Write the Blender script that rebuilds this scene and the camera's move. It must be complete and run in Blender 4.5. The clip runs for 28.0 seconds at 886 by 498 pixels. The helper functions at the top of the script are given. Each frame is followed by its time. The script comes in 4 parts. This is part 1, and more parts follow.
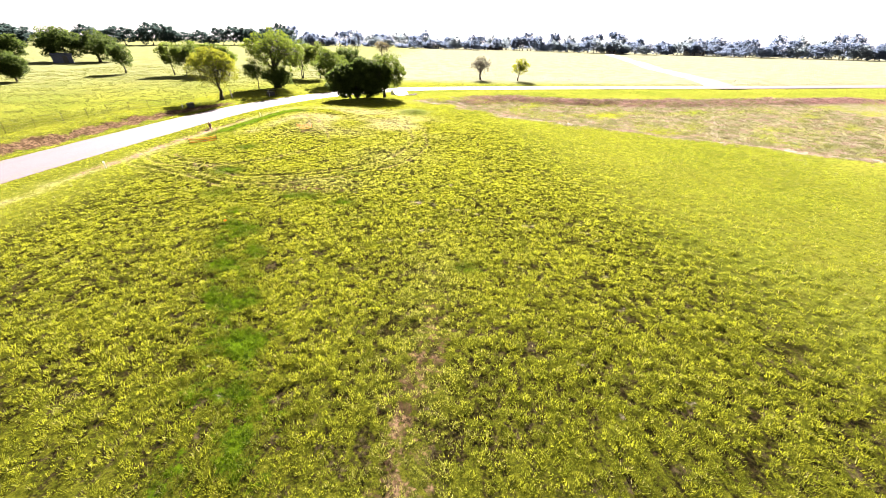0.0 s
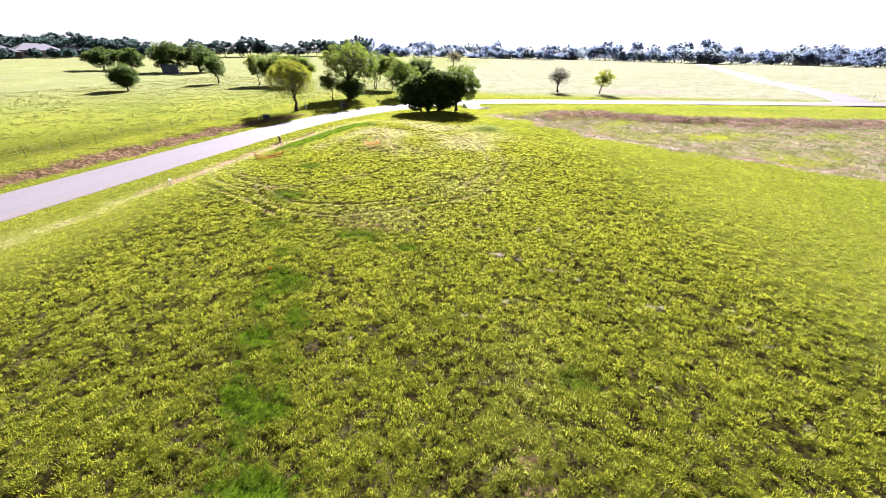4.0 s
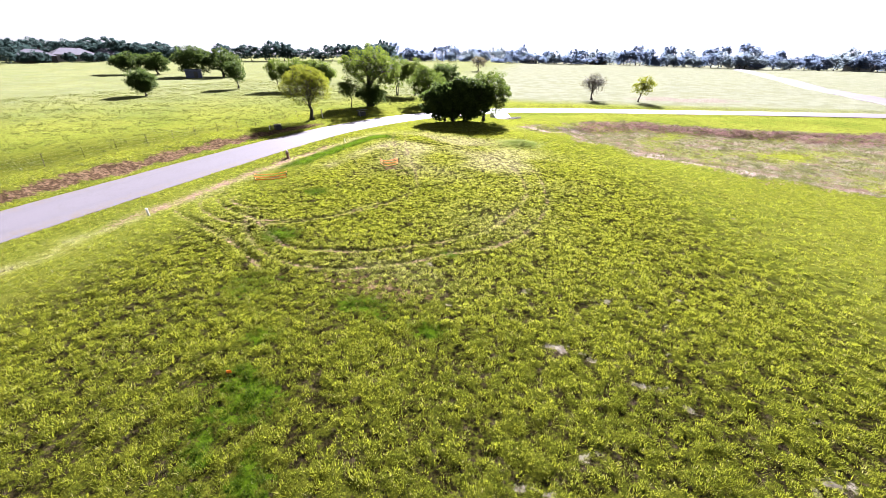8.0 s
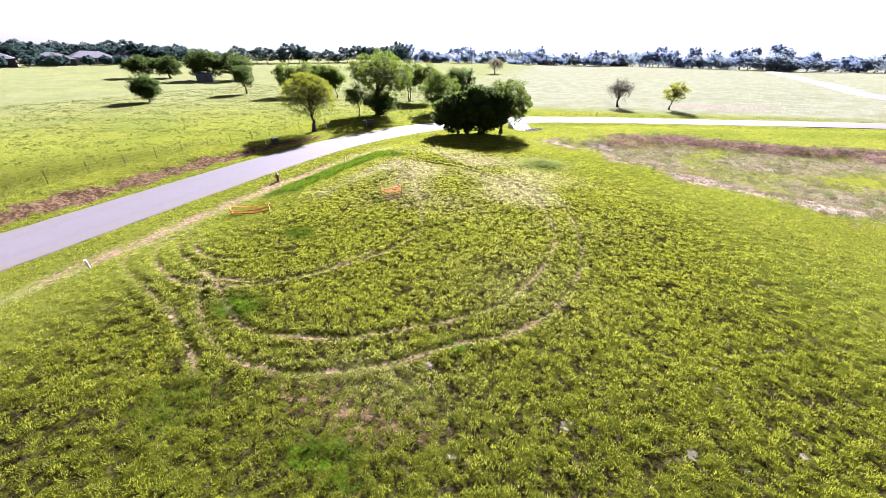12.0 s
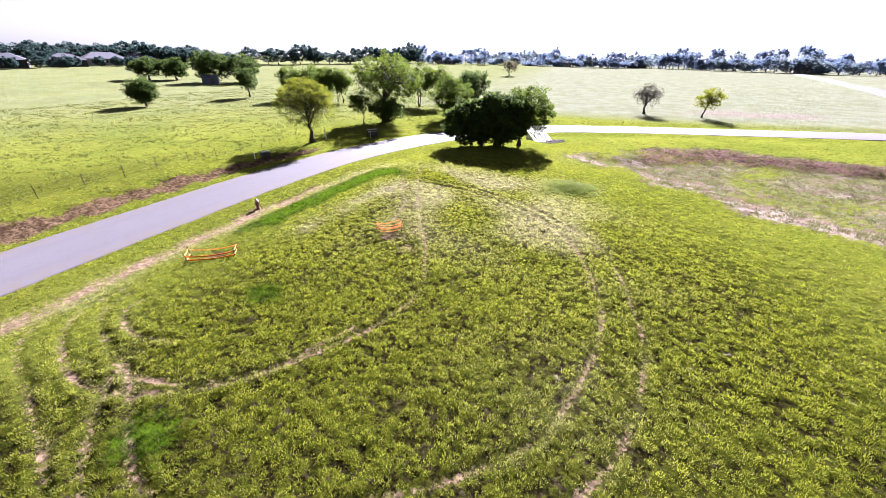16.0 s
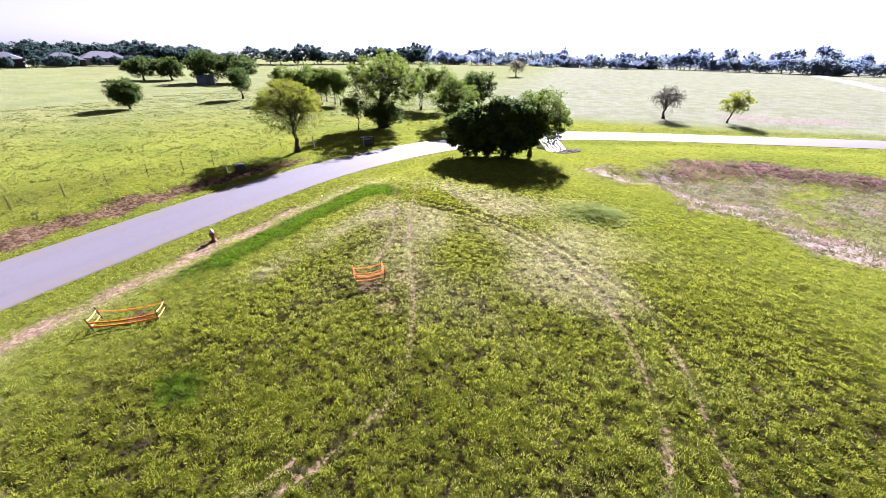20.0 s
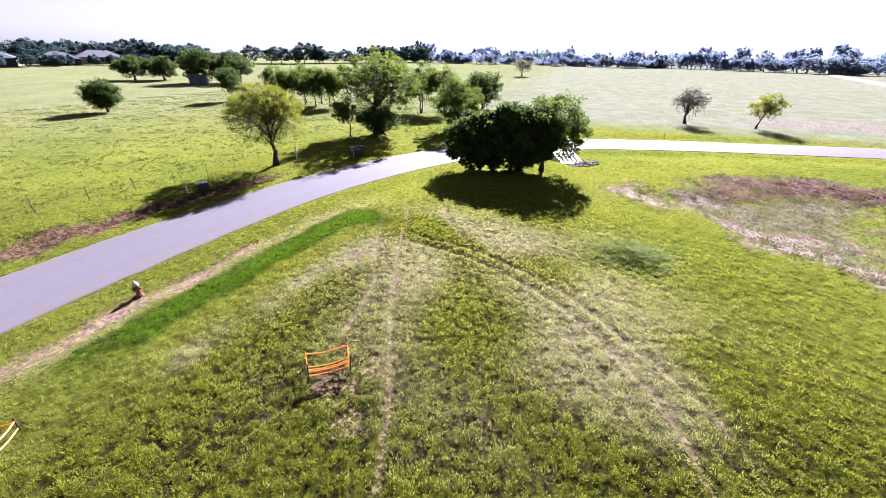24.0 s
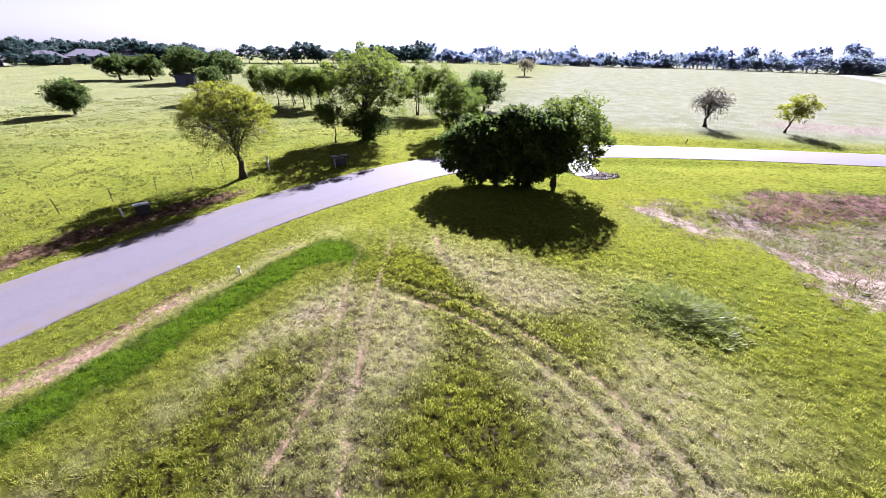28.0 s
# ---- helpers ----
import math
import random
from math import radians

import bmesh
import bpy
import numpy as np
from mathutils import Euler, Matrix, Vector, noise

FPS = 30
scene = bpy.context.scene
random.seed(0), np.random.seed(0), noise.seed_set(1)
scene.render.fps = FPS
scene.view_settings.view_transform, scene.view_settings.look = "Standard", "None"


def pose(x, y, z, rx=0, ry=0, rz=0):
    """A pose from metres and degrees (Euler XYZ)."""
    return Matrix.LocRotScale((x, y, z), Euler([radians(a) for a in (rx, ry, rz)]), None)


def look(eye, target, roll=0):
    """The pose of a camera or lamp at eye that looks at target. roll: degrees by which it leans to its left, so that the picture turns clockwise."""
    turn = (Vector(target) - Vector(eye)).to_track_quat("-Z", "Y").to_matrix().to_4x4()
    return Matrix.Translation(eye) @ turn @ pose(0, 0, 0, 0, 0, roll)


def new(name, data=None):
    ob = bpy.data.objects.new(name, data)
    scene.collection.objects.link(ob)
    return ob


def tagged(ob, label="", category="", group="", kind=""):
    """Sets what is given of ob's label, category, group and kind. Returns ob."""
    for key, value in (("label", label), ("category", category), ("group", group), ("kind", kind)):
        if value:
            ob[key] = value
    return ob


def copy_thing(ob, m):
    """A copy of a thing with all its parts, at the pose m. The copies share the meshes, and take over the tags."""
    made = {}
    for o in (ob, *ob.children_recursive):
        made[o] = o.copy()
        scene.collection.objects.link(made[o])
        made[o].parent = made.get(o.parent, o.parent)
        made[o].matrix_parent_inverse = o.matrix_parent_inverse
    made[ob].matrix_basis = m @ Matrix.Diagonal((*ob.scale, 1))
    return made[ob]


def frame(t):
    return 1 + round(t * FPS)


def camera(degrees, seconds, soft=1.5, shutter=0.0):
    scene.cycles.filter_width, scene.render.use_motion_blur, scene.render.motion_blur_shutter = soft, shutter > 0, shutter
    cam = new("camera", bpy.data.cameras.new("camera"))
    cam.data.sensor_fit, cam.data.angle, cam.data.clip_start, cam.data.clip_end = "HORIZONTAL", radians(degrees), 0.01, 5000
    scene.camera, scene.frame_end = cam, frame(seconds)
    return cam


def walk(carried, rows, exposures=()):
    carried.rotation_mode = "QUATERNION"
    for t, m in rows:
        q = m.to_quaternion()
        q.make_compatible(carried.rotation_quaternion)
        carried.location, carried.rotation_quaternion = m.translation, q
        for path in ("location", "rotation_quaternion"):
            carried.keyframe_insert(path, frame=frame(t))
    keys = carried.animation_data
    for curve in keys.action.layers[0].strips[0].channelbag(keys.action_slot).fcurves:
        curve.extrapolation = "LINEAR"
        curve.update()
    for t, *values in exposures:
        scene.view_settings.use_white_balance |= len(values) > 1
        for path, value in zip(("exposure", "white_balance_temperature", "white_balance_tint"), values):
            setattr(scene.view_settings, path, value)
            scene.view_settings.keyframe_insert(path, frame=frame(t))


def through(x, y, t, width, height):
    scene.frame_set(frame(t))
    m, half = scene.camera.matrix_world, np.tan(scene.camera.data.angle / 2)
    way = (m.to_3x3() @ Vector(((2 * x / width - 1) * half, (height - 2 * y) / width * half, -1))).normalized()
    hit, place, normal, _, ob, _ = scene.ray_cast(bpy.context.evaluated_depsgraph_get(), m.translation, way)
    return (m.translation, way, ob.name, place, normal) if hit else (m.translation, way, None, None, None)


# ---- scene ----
cam = camera(101.6, 28.0, soft=0.8)
PATH = [
    (0, (0.437, 0.336, 7.737), (0.387, 2.078, 6.754), 1.4),
    (0.5, (0.276, 0.85, 7.762), (0.13, 2.589, 6.784), 1.3),
    (1, (0.049, 1.354, 7.786), (-0.147, 3.089, 6.811), 1.4),
    (1.5, (-0.167, 1.89, 7.762), (-0.4, 3.623, 6.791), 1.4),
    (2, (-0.367, 2.438, 7.719), (-0.632, 4.169, 6.753), 1.4),
    (2.5, (-0.558, 2.992, 7.725), (-0.851, 4.721, 6.764), 1.4),
    (3, (-0.774, 3.579, 7.784), (-1.089, 5.308, 6.828), 1.4),
    (3.5, (-0.966, 4.2, 7.865), (-1.301, 5.926, 6.912), 1.2),
    (5.5, (-1.899, 6.833, 7.876), (-2.294, 8.551, 6.933), 1.0),
    (6, (-2.135, 7.461, 7.843), (-2.541, 9.179, 6.902), 1.1),
    (6.5, (-2.345, 8.093, 7.851), (-2.76, 9.808, 6.91), 1.1),
    (7, (-2.555, 8.751, 7.863), (-2.982, 10.464, 6.921), 1.0),
    (7.5, (-2.744, 9.374, 7.915), (-3.184, 11.084, 6.976), 1.0),
    (8, (-2.918, 10.003, 7.95), (-3.37, 11.712, 7.014), 1.1),
    (8.5, (-3.051, 10.666, 8.0), (-3.515, 12.371, 7.063), 0.9),
    (9, (-3.204, 11.352, 8.016), (-3.676, 13.055, 7.079), 1.0),
    (9.5, (-3.358, 12.031, 8.048), (-3.841, 13.732, 7.114), 0.9),
    (10, (-3.492, 12.689, 8.085), (-3.986, 14.388, 7.153), 0.9),
    (10.5, (-3.645, 13.315, 8.123), (-4.147, 15.013, 7.192), 0.7),
    (11, (-3.779, 13.799, 8.295), (-4.285, 15.494, 7.363), 0.9),
    (11.5, (-3.927, 14.419, 8.428), (-4.441, 16.112, 7.495), 0.9),
    (12, (-4.103, 15.079, 8.557), (-4.624, 16.769, 7.623), 1.0),
    (12.5, (-4.249, 15.76, 8.636), (-4.78, 17.447, 7.702), 0.9),
    (14.5, (-5.202, 18.396, 8.756), (-5.762, 20.074, 7.824), 0.9),
    (15, (-5.332, 19.024, 8.809), (-5.899, 20.699, 7.875), 0.9),
    (15.5, (-5.513, 19.602, 8.862), (-6.083, 21.278, 7.931), 1.0),
    (16, (-5.72, 20.275, 8.839), (-6.293, 21.949, 7.908), 1.1),
    (16.5, (-5.909, 20.952, 8.822), (-6.484, 22.625, 7.889), 1.1),
    (17, (-6.061, 21.574, 8.868), (-6.639, 23.247, 7.937), 1.1),
    (17.5, (-6.204, 22.229, 8.842), (-6.785, 23.901, 7.912), 1.1),
    (18, (-6.35, 22.872, 8.78), (-6.936, 24.544, 7.851), 1.1),
    (18.5, (-6.497, 23.452, 8.758), (-7.085, 25.122, 7.828), 1.0),
    (19, (-6.667, 24.035, 8.749), (-7.259, 25.703, 7.819), 1.1),
    (19.5, (-6.854, 24.603, 8.771), (-7.449, 26.269, 7.839), 1.1),
    (20, (-7.021, 25.205, 8.797), (-7.617, 26.872, 7.866), 1.2),
    (20.5, (-7.166, 25.823, 8.841), (-7.765, 27.488, 7.908), 1.2),
    (21, (-7.315, 26.459, 8.88), (-7.917, 28.123, 7.947), 1.2),
    (21.5, (-7.455, 27.043, 8.907), (-8.061, 28.704, 7.973), 1.3),
    (23.5, (-8.259, 29.604, 8.865), (-8.872, 31.262, 7.93), 1.3),
    (24, (-8.425, 30.261, 8.894), (-9.039, 31.918, 7.958), 1.2),
    (24.5, (-8.625, 30.889, 8.894), (-9.242, 32.545, 7.957), 1.2),
    (25, (-8.782, 31.522, 8.868), (-9.398, 33.178, 7.93), 1.2),
    (25.5, (-8.926, 32.174, 8.717), (-9.532, 33.834, 7.781), 1.2),
    (26, (-9.059, 32.816, 8.591), (-9.668, 34.475, 7.655), 1.2),
    (26.5, (-9.232, 33.424, 8.575), (-9.841, 35.081, 7.636), 1.2),
    (27, (-9.466, 34.042, 8.565), (-10.077, 35.699, 7.628), 1.3),
    (27.5, (-9.667, 34.633, 8.56), (-10.28, 36.29, 7.622), 1.4),
    (28, (-9.811, 35.209, 8.56), (-10.43, 36.865, 7.624), 1.2),
]
EXPOSURES = [(0.0, 4.44, 6650, 20), (3.0, 4.25, 6050, 22), (8.0, 4.16, 5700, 23), (17.0, 4.03, 5500, 28), (28.0, 3.95, 5400, 31)]
walk(cam, [(t, look(eye, target, roll)) for t, eye, target, roll in PATH], EXPOSURES)

# ---- world ----
SUN = Vector((-0.09, 0.85, 0.50)).normalized()
world = bpy.data.worlds.new("sky")
scene.world = world
world.use_nodes = True
wn = world.node_tree.nodes
sky = wn.new("ShaderNodeTexSky")
sky.sky_type, sky.sun_disc = "NISHITA", False
sky.sun_elevation, sky.sun_rotation = math.asin(SUN.z), math.atan2(SUN.x, SUN.y)
sky.air_density, sky.dust_density, sky.ozone_density = 2.0, 0.6, 1.0
wn["Background"].inputs["Strength"].default_value = 0.05
haze = wn.new("ShaderNodeHueSaturation")
haze.inputs["Saturation"].default_value, haze.inputs["Value"].default_value = 0.13, 0.162
world.node_tree.links.new(sky.outputs[0], haze.inputs["Color"])
world.node_tree.links.new(haze.outputs[0], wn["Background"].inputs["Color"])
sun = new("sun", bpy.data.lights.new("sun", "SUN"))
sun.data.energy, sun.data.angle, sun.data.color = 5.0, radians(0.6), (1.0, 0.95, 0.86)
sun.matrix_world = look(SUN * 200, (0, 0, 0))


# ---- materials ----
TONE = 0.45  # common factor on every base colour


class Nodes:
    """A material and short ways to add nodes to it."""

    def __init__(self, name):
        self.mat = bpy.data.materials.new(name)
        self.mat.use_nodes = True
        self.tree = self.mat.node_tree
        self.tree.nodes.clear()
        self.out = self.tree.nodes.new("ShaderNodeOutputMaterial")

    def put(self, socket, value):
        if hasattr(value, "is_output"):
            self.tree.links.new(value, socket)
        elif isinstance(value, tuple) and len(value) == 3 and socket.type == "RGBA":
            socket.default_value = (*(v * TONE for v in value), 1)
        else:
            socket.default_value = value

    def add(self, kind, out=0, **inputs):
        node = self.tree.nodes.new("ShaderNode" + kind)
        for key, value in inputs.items():
            self.put(node.inputs[int(key[1:]) if key[0] == "i" and key[1:].isdigit() else key.replace("_", " ")], value)
        return node.outputs[out]

    def place(self):
        return self.add("NewGeometry")

    def attr(self, name):
        node = self.tree.nodes.new("ShaderNodeAttribute")
        node.attribute_name = name
        return node.outputs["Fac"]

    def rand(self):
        return self.tree.nodes.new("ShaderNodeNewGeometry").outputs["Random Per Island"]

    def noise(self, scale, detail=4.0, rough=0.6, vector=None):
        return self.add("TexNoise", 0, Vector=vector or self.place(), Scale=scale, Detail=detail, Roughness=rough)

    def math(self, op, a, b=0.5):
        node = self.tree.nodes.new("ShaderNodeMath")
        node.operation = op
        self.put(node.inputs[0], a), self.put(node.inputs[1], b)
        return node.outputs[0]

    def step(self, value, low, high, to0=0.0, to1=1.0):
        node = self.tree.nodes.new("ShaderNodeMapRange")
        node.interpolation_type = "SMOOTHSTEP"
        for i, v in enumerate((value, low, high, to0, to1)):
            self.put(node.inputs[i], v)
        return node.outputs[0]

    def mix(self, fac, a, b):
        node = self.tree.nodes.new("ShaderNodeMix")
        node.data_type = "RGBA"
        self.put(node.inputs[0], fac), self.put(node.inputs[6], a), self.put(node.inputs[7], b)
        return node.outputs[2]

    def bump(self, height, strength, distance):
        return self.add("Bump", 0, Height=height, Strength=strength, Distance=distance)

    def solid(self, color, rough=0.7, metal=0.0, spec=0.3, normal=None):
        inputs = dict(Base_Color=color, Roughness=rough, Metallic=metal)
        node = self.tree.nodes.new("ShaderNodeBsdfPrincipled")
        for key, value in inputs.items():
            self.put(node.inputs[key.replace("_", " ")], value)
        node.inputs["Specular IOR Level"].default_value = spec
        if normal:
            self.put(node.inputs["Normal"], normal)
        return node.outputs[0]

    def leafy(self, color, through, share, rough=0.5, spec=0.25):
        a, b = self.solid(color, rough, 0.0, spec), self.add("BsdfTranslucent", 0, Color=through)
        node = self.tree.nodes.new("ShaderNodeMixShader")
        self.put(node.inputs[0], share), self.put(node.inputs[1], a), self.put(node.inputs[2], b)
        return node.outputs[0]

    def done(self, shader):
        self.tree.links.new(shader, self.out.inputs["Surface"])
        return self.mat


def plain(name, color, rough=0.6, metal=0.0, spec=0.4, vary=0.25, scale=6.0):
    """A painted, plastic or metal surface with stains and a fine grain."""
    n = Nodes(name)
    dark = tuple(c * (1 - vary) for c in color)
    tone = n.mix(n.step(n.noise(scale, 5), 0.35, 0.65), dark, color)
    tone = n.mix(n.step(n.noise(scale * 9, 2), 0.55, 0.75, 0, 0.5), tone, tuple(c * (1 - 1.6 * vary) for c in color))
    return n.done(n.solid(tone, rough, metal, spec, n.bump(n.noise(scale * 12, 3), 0.15, 0.01)))


def make_ground_material():
    n = Nodes("pasture_ground")
    broad, mid, fine = n.noise(0.11, 3), n.noise(0.9, 4), n.noise(4.5, 5, 0.7)
    green = n.mix(n.step(broad, 0.35, 0.65), (0.124, 0.150, 0.020), (0.168, 0.182, 0.026))
    green = n.mix(n.step(mid, 0.45, 0.7, 0, 0.5), green, (0.160, 0.152, 0.026))
    green = n.mix(n.step(fine, 0.48, 0.62, 0, 0.68), green, (0.028, 0.036, 0.005))
    # dark spots of the far pasture: small clod shadows painted as noise
    clod_shade = n.step(n.noise(1.4, 5, 0.66), 0.55, 0.66, 0, 0.55)
    green = n.mix(n.math("MULTIPLY", clod_shade, n.attr("far")), green, (0.03, 0.0375, 0.008))
    # paler far fields: sun glare painted into the grass colour
    glare_pale = n.mix(n.step(n.noise(0.35, 6, 0.7), 0.4, 0.62), (0.148, 0.152, 0.108), (0.192, 0.192, 0.158))
    green = n.mix(n.attr("glare_pale"), green, glare_pale)
    thatch = n.mix(n.step(n.noise(9.0, 4, 0.7), 0.4, 0.65), (0.012, 0.009, 0.005), (0.070, 0.052, 0.034))
    bare = n.math("MULTIPLY", n.step(n.noise(1.3, 6, 0.75), 0.51, 0.61), n.attr("near"))
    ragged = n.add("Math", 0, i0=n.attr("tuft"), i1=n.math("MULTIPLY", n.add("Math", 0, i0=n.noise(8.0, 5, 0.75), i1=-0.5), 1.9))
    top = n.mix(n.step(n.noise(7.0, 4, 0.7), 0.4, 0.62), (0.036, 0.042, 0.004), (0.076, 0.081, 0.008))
    # turf hollows: thatch, darkened further to paint in the shade between clumps
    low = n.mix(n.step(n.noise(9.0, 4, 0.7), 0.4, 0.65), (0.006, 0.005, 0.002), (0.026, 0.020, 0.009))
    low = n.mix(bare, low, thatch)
    parched = n.math("MULTIPLY", n.step(n.attr("dry"), 0.08, 0.95), n.step(n.noise(2.6, 6, 0.75), 0.34, 0.58, 0.25, 1.0))
    top = n.mix(n.math("MULTIPLY", parched, 0.85), top, (0.270, 0.250, 0.120))
    low = n.mix(n.math("MULTIPLY", parched, 0.75), low, n.mix(n.step(n.noise(5.0, 5, 0.7), 0.4, 0.6), (0.060, 0.045, 0.025), (0.280, 0.222, 0.142)))
    blade = n.noise(24.0, 3, 0.8)
    top = n.mix(n.step(blade, 0.50, 0.40, 0, 0.75), top, (0.018, 0.020, 0.004))
    top = n.mix(n.step(blade, 0.56, 0.68, 0, 0.6), top, n.mix(parched, (0.130, 0.145, 0.014), (0.260, 0.235, 0.140)))
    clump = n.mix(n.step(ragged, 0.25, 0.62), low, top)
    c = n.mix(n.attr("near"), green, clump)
    pale = n.mix(n.step(n.noise(6.0, 5, 0.7), 0.42, 0.58), (0.045, 0.045, 0.014), (0.190, 0.162, 0.100))
    edge = n.add("Math", 0, i0=n.math("MULTIPLY", n.noise(3.2, 6, 0.75), 2.2), i1=-1.1)

    def mask(name, low=0.38, high=0.62):
        return n.step(n.add("Math", 0, i0=n.attr(name), i1=n.math("MULTIPLY", edge, n.step(n.attr(name), 0.0, 0.12))), low, high)

    c = n.mix(mask("dry", 0.66, 0.98), c, pale)
    c = n.mix(mask("lush"), c, n.mix(n.step(fine, 0.42, 0.62), (0.048, 0.082, 0.003), (0.018, 0.034, 0.003)))
    dead = n.mix(n.step(n.noise(0.7, 6, 0.7), 0.4, 0.6), (0.120, 0.125, 0.050), (0.185, 0.155, 0.110))
    dead = n.mix(n.step(n.noise(4.5, 5, 0.7), 0.48, 0.62, 0, 0.8), dead, (0.0375, 0.03, 0.02))
    c = n.mix(mask("dead"), c, dead)
    straw = n.mix(n.step(n.noise(3.5, 5, 0.7), 0.42, 0.62), (0.270, 0.220, 0.178), (0.150, 0.112, 0.090))
    c = n.mix(mask("straw"), c, straw)
    c = n.mix(mask("plum"), c, n.mix(n.step(n.noise(2.8, 6, 0.75), 0.42, 0.6), (0.210, 0.125, 0.108), (0.070, 0.044, 0.038)))
    clay = n.mix(n.step(n.noise(2.4, 6, 0.7), 0.4, 0.6), (0.060, 0.038, 0.022), (0.160, 0.104, 0.064))
    clay = n.mix(n.step(n.noise(7.0, 4, 0.7), 0.46, 0.60, 0, 0.85), clay, (0.032, 0.020, 0.012))
    c = n.mix(mask("dirt"), c, clay)
    c = n.mix(mask("sand"), c, n.mix(n.step(n.noise(3.6, 6, 0.7), 0.4, 0.62), (0.225, 0.198, 0.160), (0.120, 0.100, 0.078)))
    # bared soil, broken up finely by what still grows on it
    crumb = n.math("MULTIPLY", n.math("SUBTRACT", n.noise(7.0, 5, 0.75), 0.5), 3.2)
    soil = n.mix(n.step(n.noise(5.0, 5, 0.7), 0.38, 0.62), (0.270, 0.186, 0.130), (0.125, 0.082, 0.056))
    for key in ("clay", "worn"):
        bared = n.math("ADD", n.attr(key), n.math("MULTIPLY", crumb, n.step(n.attr(key), 0.0, 0.3)))
        c = n.mix(n.step(bared, 0.30, 0.75), c, soil)
    height = n.add("Math", 0, i0=n.noise(9.0, 6, 0.8), i1=n.math("MULTIPLY", n.noise(1.5, 5, 0.7), n.attr("far")))
    return n.done(n.solid(c, 1.0, 0.0, 0.0, n.bump(height, 1.0, 0.12)))


def make_grass_material(name, low, high, dry, share=0.45, gloss=0.15):
    n = Nodes(name)
    c = n.mix(n.math("ADD", n.math("MULTIPLY", n.rand(), 0.15), n.math("MULTIPLY", n.attr("tone"), 0.85)), low, high)
    c = n.mix(n.step(n.noise(0.25, 4), 0.4, 0.65, 0, 0.4), c, high)
    c = n.mix(n.step(n.attr("lush"), 0.0, 0.6), c, n.mix(n.rand(), (0.024, 0.042, 0.003), (0.064, 0.092, 0.005)))
    c = n.mix(n.step(n.attr("lush"), 0.7, 1.0), c, n.mix(n.rand(), (0.046, 0.092, 0.004), (0.105, 0.170, 0.006)))
    c = n.mix(n.attr("dry"), c, dry)
    return n.done(n.leafy(c, c, share, 0.42, gloss))


def make_leaf_material(name, low, high, share=0.45):
    n = Nodes(name)
    c = n.mix(n.rand(), low, high)
    c = n.mix(n.step(n.noise(0.6, 3), 0.4, 0.65, 0, 0.5), c, tuple(v * 0.7 for v in low))
    return n.done(n.leafy(c, n.mix(0.5, c, tuple(v * 1.5 for v in high)), share, 0.8, 0.02))


def make_bark_material(name, low, high):
    n = Nodes(name)
    long = n.add("Mapping", 0, Vector=n.place(), Scale=(9.0, 9.0, 1.6))
    grain = n.noise(1.4, 6, 0.7, long)
    c = n.mix(n.step(grain, 0.35, 0.65), low, high)
    return n.done(n.solid(c, 0.9, 0.0, 0.15, n.bump(grain, 0.8, 0.05)))


def make_road_material():
    n = Nodes("chip_seal_asphalt")
    c = n.mix(n.step(n.noise(0.08, 5), 0.35, 0.65), (0.094, 0.085, 0.097), (0.102, 0.092, 0.103))
    wear = n.step(n.add("Math", 0, i0=n.attr("lane"), i1=n.math("MULTIPLY", n.noise(0.9, 5, 0.7), 0.3)), 0.75, 1.2, 0, 0.4)
    c = n.mix(wear, c, (0.0824, 0.0773, 0.0891))
    c = n.mix(n.step(n.noise(30.0, 3, 0.8), 0.45, 0.7, 0, 0.4), c, (0.0657, 0.0624, 0.0707))
    crack = n.step(n.math("ABSOLUTE", n.math("SUBTRACT", n.noise(0.5, 6, 0.65), 0.5)), 0.0, 0.012, 0.7, 0.0)
    c = n.mix(crack, c, (0.0806, 0.0744, 0.0744))
    c = n.mix(n.math("MULTIPLY", n.attr("edge"), n.step(n.noise(1.8, 5, 0.7), 0.4, 0.6)), c, (0.10, 0.082, 0.068))
    return n.done(n.solid(c, 0.8, 0.0, 0.04, n.bump(n.noise(60.0, 3), 0.35, 0.01)))


def make_concrete_material():
    n = Nodes("cast_concrete")
    c = n.mix(n.step(n.noise(3.0, 6), 0.35, 0.65), (0.80, 0.77, 0.73), (1.0, 0.97, 0.93))
    c = n.mix(n.step(n.noise(20.0, 3), 0.6, 0.75, 0, 0.5), c, (0.36, 0.33, 0.29))
    return n.done(n.solid(c, 0.85, 0.0, 0.2, n.bump(n.noise(40.0, 4), 0.3, 0.01)))


GROUND = make_ground_material()
GRASS = make_grass_material("field_grass_blades", (0.050, 0.068, 0.0050), (0.285, 0.306, 0.0180), (0.400, 0.355, 0.170), 0.60, 0.18)
WEEDS = make_grass_material("weed_leaves", (0.095, 0.150, 0.018), (0.200, 0.250, 0.034), (0.300, 0.280, 0.140), 0.6)
DEAD = make_grass_material("dead_grass_blades", (0.170, 0.105, 0.080), (0.320, 0.235, 0.180), (0.150, 0.160, 0.060), 0.4, 0.03)
BRUSH = make_grass_material("rust_brown_brush", (0.080, 0.042, 0.034), (0.210, 0.115, 0.092), (0.290, 0.215, 0.165), 0.4, 0.03)
TUSSOCK = make_grass_material("coarse_tussock_blades", (0.075, 0.092, 0.016), (0.140, 0.155, 0.030), (0.16, 0.15, 0.05), 0.4, 0.03)
ROAD = make_road_material()
CONCRETE = make_concrete_material()
BARK = make_bark_material("grey_brown_bark", (0.027, 0.021, 0.0168), (0.078, 0.063, 0.051))
